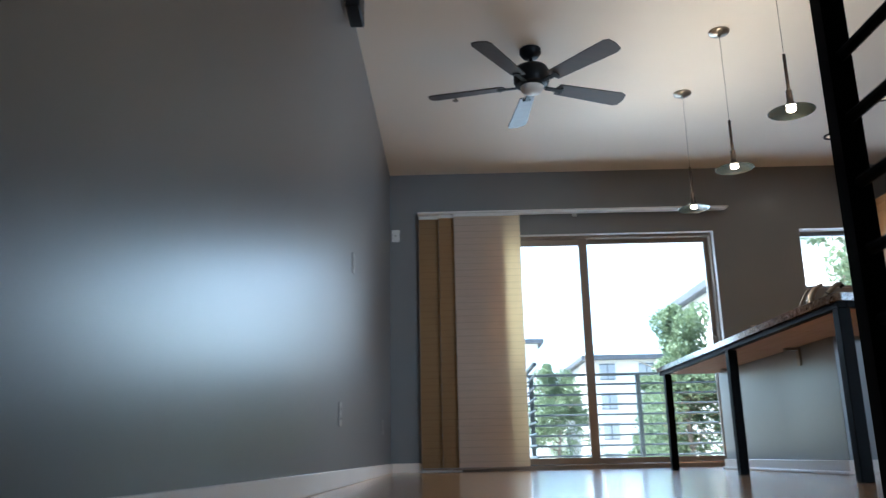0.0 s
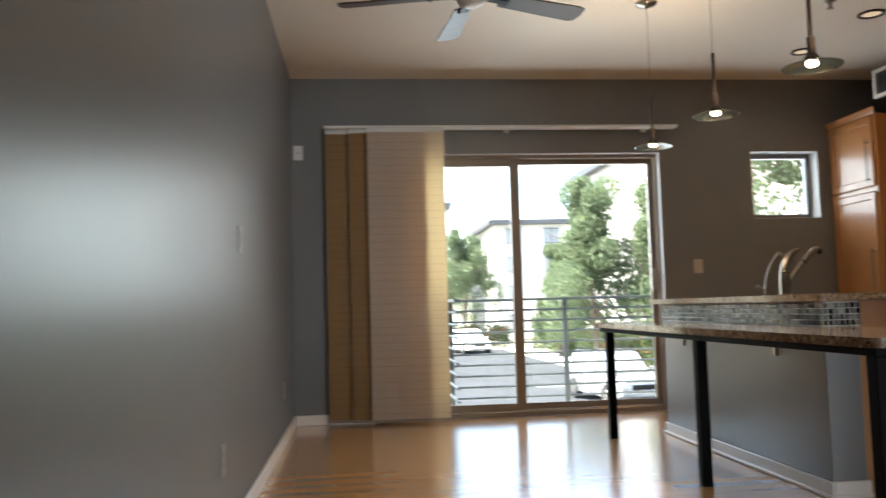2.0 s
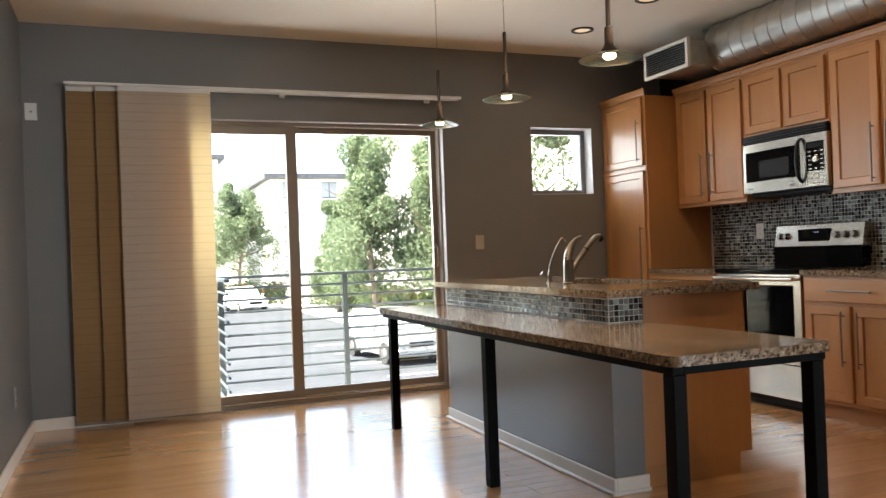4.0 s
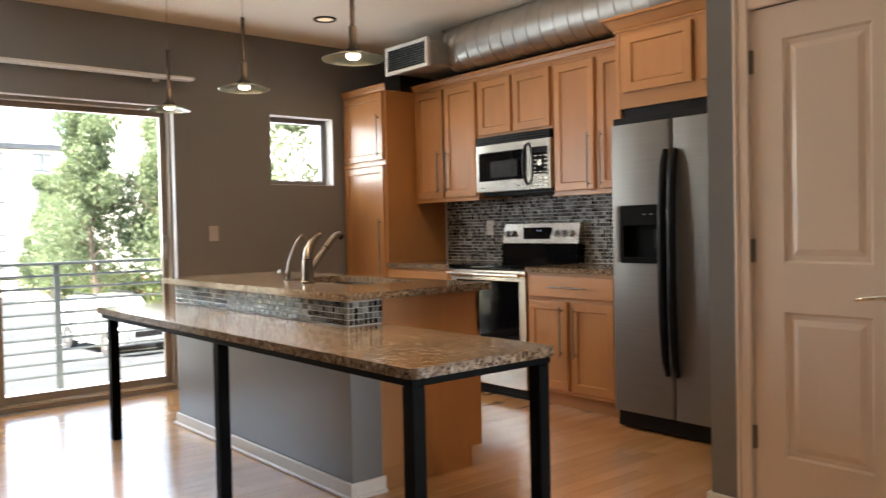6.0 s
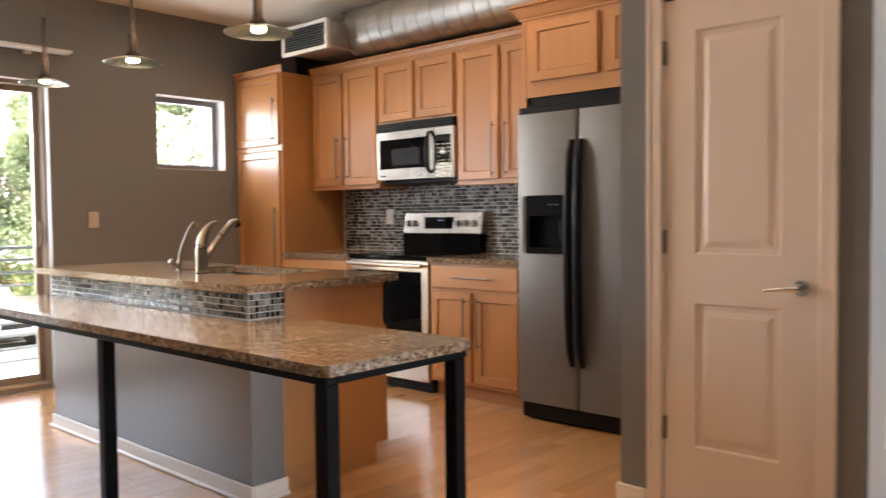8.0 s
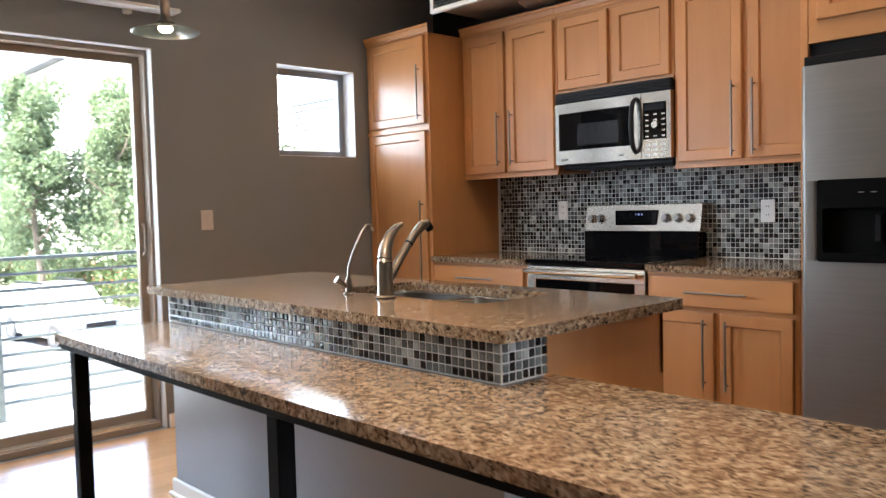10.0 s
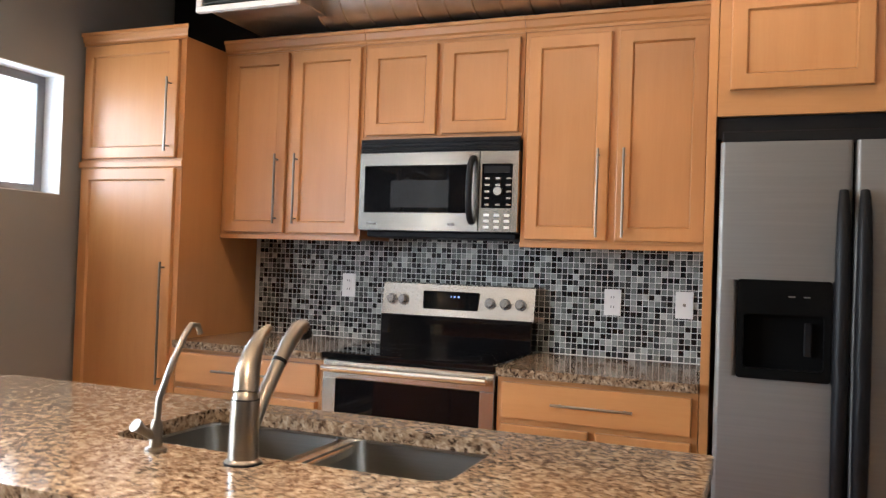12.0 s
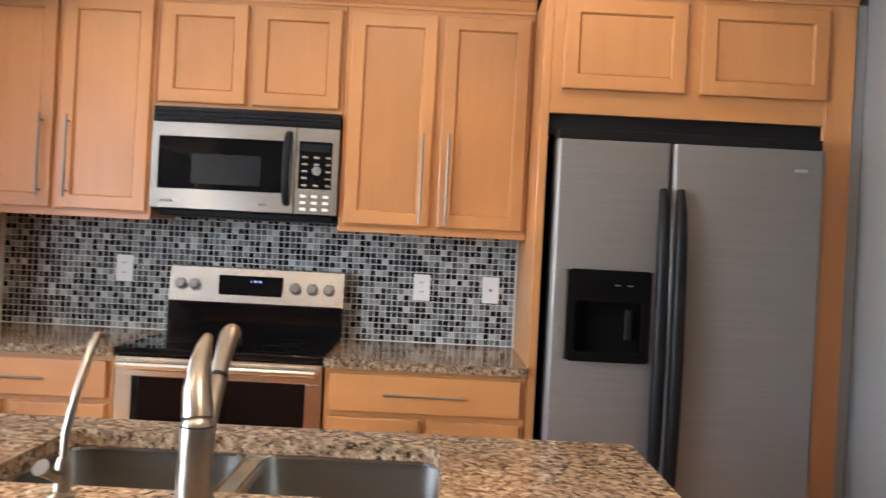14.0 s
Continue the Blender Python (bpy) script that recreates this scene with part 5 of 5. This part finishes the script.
# ---------------------------------------------------------------- ground, street, planting
def sheet(name, x0, x1, y0, y1, z, mat, label, category, n=1):
    bm = bmesh.new()
    box(bm, x0, x1, y0, y1, z - 0.12, z)
    return solid(name, bm, mat, ((x0 + x1) / 2, (y0 + y1) / 2, z), label, category, "structure")


gr = bmesh.new()
vs = [gr.verts.new(v) for v in ((-900, -900, GZ - 0.10), (900, -900, GZ - 0.10), (900, 1400, GZ - 0.10), (-900, 1400, GZ - 0.10))]
gr.faces.new(vs)
solid("ground", gr, M_GROUND, (0, 0, GZ - 0.1), "dry pale ground between the buildings", "ground", "structure")
sheet("road", -14, 11.6, 12.5, 61, GZ, M_ASPHALT, "pale sun-bleached street surface", "road")
sheet("pavement", 11.75, 13.4, 12.5, 61, GZ + 0.13, M_CONCRETE, "pale concrete pavement along the street", "pavement")
solid("kerb", B(11.6, 11.75, 12.5, 61, GZ - 0.1, GZ + 0.14, 0.02), M_CONCRETE, (11.7, 36, GZ), "pale concrete kerb", "kerb", "structure")
sheet("pavement_far", -14, 11.6, 61, 62.5, GZ + 0.13, M_CONCRETE, "pale concrete pavement across the street end", "pavement")
for k in range(4):
    solid("road_line", B(8.0, 11.5, 24.2 + 3.1 * k, 24.32 + 3.1 * k, GZ, GZ + 0.004), M_WHITE, (9.7, 24.2 + 3.1 * k, GZ), "white painted parking bay line", "road marking", "structure")


def crown_mesh(rng, at, radius, height, count, leaf, squash=1.0):
    """Many small leaf clumps gathered about limbs, with gaps between."""
    verts, faces = [], []
    cx, cy, cz = at
    blobs = []
    for k in range(34):
        u = rng.random()
        a = rng.random() * 2 * math.pi
        r = radius * (0.25 + 0.6 * rng.random()) * (1.0 - 0.65 * u)
        blobs.append((cx + r * math.cos(a), cy + r * math.sin(a), cz + height * u, radius * (0.22 + 0.25 * rng.random()) * (1.1 - 0.5 * u)))
    for k in range(count):
        bx, by, bz, br_ = blobs[rng.randrange(len(blobs))]
        d = Vector((rng.gauss(0, 1), rng.gauss(0, 1), rng.gauss(0, 1) * 1.15)).normalized() * br_ * (0.35 + 0.65 * rng.random() ** 0.5)
        p = Vector((bx, by, bz)) + d
        q = Euler((rng.random() * 6.3, rng.random() * 6.3, rng.random() * 6.3)).to_quaternion()
        s = leaf * (0.6 + 0.8 * rng.random())
        i = len(verts)
        for c in ((-1.0, 0, 0), (0, -0.42, 0.1), (1.0, 0, 0), (0, 0.42, 0.1)):
            verts.append(p + q @ (Vector(c) * s))
        faces.append((i, i + 1, i + 2, i + 3))
    return verts, faces


def tree(seed, x, y, tall, radius, label, count=24000, leaf=0.10, base=0.22):
    rng = random.Random(seed)
    t = thing("tree", (x, y, GZ), label, "tree", "street trees")
    bm = bmesh.new()
    pts = [(x + 0.12 * math.sin(k * 1.3 + seed), y + 0.1 * math.cos(k + seed), GZ + tall * 0.8 * k / 6) for k in range(7)]
    tube(bm, pts, [0.17 * (1 - k / 7.5) for k in range(7)], 8)
    for k in range(9):
        a = rng.random() * 6.28
        z = GZ + tall * (base + 0.5 * k / 9)
        r = radius * (0.5 + 0.3 * rng.random())
        tube(bm, [(x, y, z), (x + r * 0.5 * math.cos(a), y + r * 0.5 * math.sin(a), z + 0.35), (x + r * math.cos(a), y + r * math.sin(a), z + 0.9)], [0.06, 0.045, 0.015], 6)
    part("trunk", bm, M_BARK, t, "grey-brown branching trunk", True)
    v, f = crown_mesh(rng, (x, y, GZ + tall * base), radius, tall * (1 - base) * 0.92, count, leaf)
    me = bpy.data.meshes.new("crown")
    me.from_pydata([p - Vector((x, y, GZ)) for p in v], [], f)
    me.materials.append(M_LEAF)
    ob = new("crown", me)
    ob.parent = t
    return t


tree(1, 11.9, 38.5, 9.4, 2.9, "tall light green street tree beside the kerb")
tree(2, 14.6, 37.0, 9.4, 3.2, "tall light green street tree beside the kerb")
tree(3, 9.2, 64.0, 9.6, 3.4, "bushy pale green tree at the street end")
tree(4, 13.2, 50.0, 7.0, 2.0, "small pale green street tree")
tree(5, 13.3, 25.5, 10.0, 2.5, "leafy pale green street tree near the building", 15000, 0.09)
tree(6, 17.2, 42.0, 8.8, 3.1, "tall light green street tree beyond the pavement")
tree(7, 4.6, 66.0, 8.2, 2.4, "bushy pale green tree at the street end")


def shrubs(seed, x0, x1, y0, y1, tall, n, label, flowers):
    """A clipped, uneven bed of small leaves with flower heads."""
    rng = random.Random(seed)
    t = thing("shrub_bed", ((x0 + x1) / 2, (y0 + y1) / 2, GZ), label, "shrubs", kind="stuff")
    for name, mat, cnt, size, low in (("foliage", M_SHRUB, n, 0.11, 0.0), ("blossom", M_FLOWER, flowers, 0.07, 0.6)):
        v, f = [], []
        for k in range(cnt):
            x, y = rng.uniform(x0, x1), rng.uniform(y0, y1)
            top = tall * (0.75 + 0.35 * noise.noise(Vector((x * 0.8, y * 0.8, seed))))
            p = Vector((x, y, top * (low + (1.02 - low) * rng.random() ** 0.6))) - Vector(((x0 + x1) / 2, (y0 + y1) / 2, 0))
            q = Euler((rng.random() * 6.3, rng.random() * 6.3, rng.random() * 6.3)).to_quaternion()
            s = size * (0.6 + 0.8 * rng.random())
            i = len(v)
            v += [p + q @ (Vector(c) * s) for c in ((-1, 0, 0), (0, -0.5, 0.1), (1, 0, 0), (0, 0.5, 0.1))]
            f.append((i, i + 1, i + 2, i + 3))
        me = bpy.data.meshes.new(name)
        me.from_pydata(v, [], f)
        me.materials.append(mat)
        ob = new(name, me)
        ob.parent = t
    return t


shrubs(1, 13.4, 16.5, 26.0, 60.0, 1.9, 16000, "hedge of green shrubs with red blossom", 900)
shrubs(2, -6.0, 12.5, 62.6, 65.5, 2.1, 11000, "hedge of green shrubs with red blossom", 1300)


# ---------------------------------------------------------------- cars
def car(x, y, heading, paint, label):
    """A parked sport utility car; built facing +x, then turned."""
    t = thing("car", (x, y, GZ), label, "car")
    at = Matrix.Translation((x, y, GZ)) @ Matrix.Rotation(radians(heading), 4, "Z")
    def put(name, bm, mat, parent, lab="", rnd=False):
        bmesh.ops.transform(bm, matrix=at, verts=bm.verts)
        return part(name, bm, mat, parent, lab, rnd)
    def loft(sections):
        bm = bmesh.new()
        rows = []
        for px_, w, z0, z1 in sections:
            pts = [(-w, z0), (-w, z1 - 0.1), (-w + 0.07, z1), (w - 0.07, z1), (w, z1 - 0.1), (w, z0)]
            rows.append([bm.verts.new((px_, a, b)) for a, b in pts])
        for a, b in zip(rows, rows[1:]):
            for k in range(6):
                bm.faces.new((a[k], a[(k + 1) % 6], b[(k + 1) % 6], b[k]))
        bm.faces.new(rows[0]); bm.faces.new(rows[-1])
        return bm
    body = put("body", loft([(-2.25, 0.78, 0.45, 0.85), (-2.18, 0.88, 0.32, 1.02), (-1.3, 0.91, 0.28, 1.05), (0.6, 0.91, 0.28, 1.03), (1.2, 0.90, 0.28, 1.0), (2.1, 0.85, 0.30, 0.88), (2.25, 0.74, 0.42, 0.72)]), paint, t, "", True)
    put("cabin", loft([(-2.1, 0.76, 1.0, 1.1), (-1.85, 0.72, 1.0, 1.62), (-0.2, 0.72, 1.0, 1.68), (0.45, 0.70, 1.0, 1.60), (1.15, 0.74, 0.98, 1.04)]), paint, t, "", True)
    put("windscreen", loft([(0.52, 0.64, 1.05, 1.575), (1.14, 0.68, 1.03, 1.075)]), M_FARGLASS, t, "dark windscreen")
    for s in (-1, 1):
        for a, b in ((-1.7, -0.85), (-0.78, 0.35)):
            put("side_window", box(bmesh.new(), a, b, s * 0.70, s * 0.735, 1.08, 1.52, 0.01), M_FARGLASS, t)
        put("headlight", box(bmesh.new(), 2.08, 2.21, s * 0.55, s * 0.80, 0.66, 0.80, 0.02), M_LAMPCLEAR, t)
        put("mirror", box(bmesh.new(), 0.72, 0.86, s * 0.92, s * 1.05, 1.02, 1.16, 0.02), paint, t)
        for wx in (-1.38, 1.42):
            wh = put("tyre", cyl(bmesh.new(), (wx, s * 0.72, 0.35), (wx, s * 0.94, 0.35), 0.35, seg=28), M_TYRE, t, "", True)
            put("rim", cyl(bmesh.new(), (wx, s * 0.90, 0.35), (wx, s * 0.95, 0.35), 0.22, 0.18, 20), M_STEEL, wh)
    put("radiator_grille", box(bmesh.new(), 2.2, 2.27, -0.42, 0.42, 0.56, 0.72, 0.01), M_BLACK, t)
    put("bumper", box(bmesh.new(), 2.12, 2.30, -0.8, 0.8, 0.34, 0.50, 0.03), paint, t)
    put("roof_rack", box(box(bmesh.new(), -1.7, 0.1, 0.58, 0.62, 1.68, 1.73, 0.01), -1.7, 0.1, -0.62, -0.58, 1.68, 1.73, 0.01), M_BLACK, t)
    return t


car(9.45, 28.2, -84, M_SILVER, "silver sport utility car parked beside the kerb")
car(8.7, 58.5, -80, M_WHITE, "white car parked at the street end")
car(5.2, 56.5, 100, M_SILVER, "silver car parked at the street end")


# ---------------------------------------------------------------- far buildings
def far_building(x0, x1, y0, y1, tall, storeys, cols, label, side=True):
    t = thing("apartment_building", ((x0 + x1) / 2, (y0 + y1) / 2, GZ), label, "building")
    w = part("wall", B(x0, x1, y0, y1, GZ, GZ + tall), M_STUCCO, t)
    part("roof", B(x0 - 0.6, x1 + 0.6, y0 - 0.6, y1 + 0.6, GZ + tall, GZ + tall + 0.45), M_DARKROOF, t, "dark flat roof edge")
    h = tall / storeys
    for s in range(storeys):
        z0 = GZ + h * s + 0.9
        for c in range(cols):
            cx = x0 + (x1 - x0) * (c + 0.5) / cols
            wd = part("window", box(box(B(cx - 0.75, cx + 0.75, y0 - 0.05, y0 + 0.02, z0, z0 + 0.08), cx - 0.75, cx + 0.75, y0 - 0.05, y0 + 0.02, z0 + 1.42, z0 + 1.5), cx - 0.04, cx + 0.04, y0 - 0.05, y0 + 0.02, z0 + 0.08, z0 + 1.42), M_RAILMETAL, t)
            part("pane", B(cx - 0.75, cx + 0.75, y0 - 0.03, y0 + 0.02, z0 + 0.05, z0 + 1.45), M_FARGLASS, wd)
    return t


far_building(-16, 10, 84, 100, 13.5, 4, 6, "white stucco apartment building with a dark flat roof")
far_building(14, 40, 78, 95, 11.0, 4, 7, "white stucco apartment building beyond the trees")
nb = far_building(17.0, 31.5, 23, 60, 12.0, 4, 5, "pale stucco neighbouring building with railed balconies")
for s in range(3):
    z = GZ + 3.0 * s + 2.7
    bl = part("balcony", B(15.8, 17.0, 23.5, 27.5, z, z + 0.18), M_STUCCO, nb)
    part("balcony_door", B(16.92, 17.02, 24.2, 26.8, z + 0.2, z + 2.3), M_FARGLASS, bl)
    for k in range(5):
        part("balcony_bar", C((15.85, 23.5, z + 0.35 + 0.2 * k), (15.85, 27.5, z + 0.35 + 0.2 * k), 0.03, seg=6), M_RAILMETAL, bl)
    part("balcony_post", box(B(15.82, 15.88, 23.5, 23.56, z + 0.18, z + 1.2), 15.82, 15.88, 27.44, 27.5, z + 0.18, z + 1.2), M_RAILMETAL, bl)


# ---------------------------------------------------------------- mosaic tiles
def chip_mesh(name, w, t, mat):
    """One glass chip lying in the yz plane, its face towards -x, with eased edges."""
    h, e = w / 2, 0.0034
    v = [(0, -h, -h), (0, h, -h), (0, h, h), (0, -h, h), (-t, -h + e, -h + e), (-t, h - e, -h + e), (-t, h - e, h - e), (-t, -h + e, h - e)]
    f = [(4, 5, 6, 7), (0, 1, 5, 4), (1, 2, 6, 5), (2, 3, 7, 6), (3, 0, 4, 7)]
    me = bpy.data.meshes.new(name)
    me.from_pydata(v, [], f)
    me.materials.append(mat)
    return me, v, f


PITCH, CHIP = 0.0258, 0.0226
chip, chip_v, chip_f = chip_mesh("tile", CHIP, 0.0028, M_TILE)


def lay_tiles(parent, places, turn, pick):
    """places: rows of (x, y, z); turn: about z. Those that pick() takes are pieces, the rest one field."""
    rng = random.Random(5)
    root = base_of(parent)
    rot = Matrix.Rotation(radians(turn), 4, "Z")
    v, f, n = [], [], 0
    for p in places:
        p = Vector(p) - root
        m = Matrix.Translation(p + rot @ Vector((-0.0006 * rng.random(), 0, 0))) @ rot @ Euler((0, radians(rng.uniform(-1.1, 1.1)), radians(rng.uniform(-1.1, 1.1)))).to_matrix().to_4x4()
        if n < 300 and pick(p + root):
            ob = new("tile", chip)
            ob.parent = parent
            ob.matrix_local = m
            n += 1
        else:
            i = len(v)
            v += [m @ Vector(c) for c in chip_v]
            f += [tuple(a + i for a in q) for q in chip_f]
    if v:
        me = bpy.data.meshes.new("tile_field")
        me.from_pydata(v, [], f)
        me.materials.append(M_TILE_J)
        ob = new("tile_field", me)
        ob.parent = parent
        ob["kind"] = "stuff"


front = [(3.139, 5.326 + PITCH * i, 0.769 + PITCH * j) for i in range(74) for j in range(4)]
lay_tiles(isl, front, 0, lambda p: p.y < 7.2)
end = [(3.154 + PITCH * i, 5.312, 0.769 + PITCH * j) for i in range(7) for j in range(4)]
lay_tiles(isl, end, 90, lambda p: False)
bs = thing("backsplash", (XK, 6.5, 0.9), "grey and black glass mosaic tile backsplash", "backsplash", kind="structure")
part("grout_bed", box(B(XK, XK + 0.011, 5.383, 7.682, 0.86, 1.40), XK, XK + 0.011, 6.15, 6.905, 1.40, 1.45), M_GROUT, bs)
places = []
for i in range(88):
    for j in range(20):
        y, z = 5.401 + PITCH * i, 0.9165 + PITCH * j
        if z > 1.385 and not 6.16 < y < 6.89:
            continue
        places.append((XK, y, z))
lay_tiles(bs, places, 0, lambda p: p.y < 5.85)

# ---------------------------------------------------------------- floor planks
rng = random.Random(11)
PW = 0.083
plank_meshes = {}


def plank_mesh(length):
    if length not in plank_meshes:
        bm = bmesh.new()
        box(bm, 0, length - 0.0012, 0, PW - 0.0012, -0.0135, 0.0)
        me = bpy.data.meshes.new("plank")
        bm.to_mesh(me)
        bm.free()
        me.materials.append(M_FLOOR)
        plank_meshes[length] = me
    return plank_meshes[length]


fv, ff = [], []


def joined_plank(x0, x1, y0, y1):
    g = 0.0012
    i = len(fv)
    fv.extend([(x0, y0, -0.0135), (x1 - g, y0, -0.0135), (x1 - g, y1 - g, -0.0135), (x0, y1 - g, -0.0135), (x0, y0, 0), (x1 - g, y0, 0), (x1 - g, y1 - g, 0), (x0, y1 - g, 0)])
    ff.extend([tuple(a + i for a in q) for q in ((4, 5, 6, 7), (0, 1, 5, 4), (1, 2, 6, 5), (2, 3, 7, 6), (3, 0, 4, 7))])


y, made = YN - PW, 0
while y > YS:
    x = XL if y >= SY else SX
    end_x = XE if y < Y_CL else XK + 0.1
    while x < end_x:
        length = rng.choice((0.5, 0.7, 0.9, 1.1, 1.3))
        if x < 2.6 and 3.4 < y and made < 300:
            ob = new("plank", plank_mesh(length))
            ob.parent = floor
            ob.location = Vector((x, y, 0)) - Vector(floor.location)
            made += 1
            x += length
        else:
            joined_plank(x, min(x + length, end_x), y, y + PW)
            x += length
    y -= PW
me = bpy.data.meshes.new("plank_field")
me.from_pydata([Vector(v) - Vector(floor.location) for v in fv], [], ff)
me.materials.append(M_FLOOR_J)
ob = new("plank_field", me)
ob.parent = floor
ob["kind"] = "stuff"
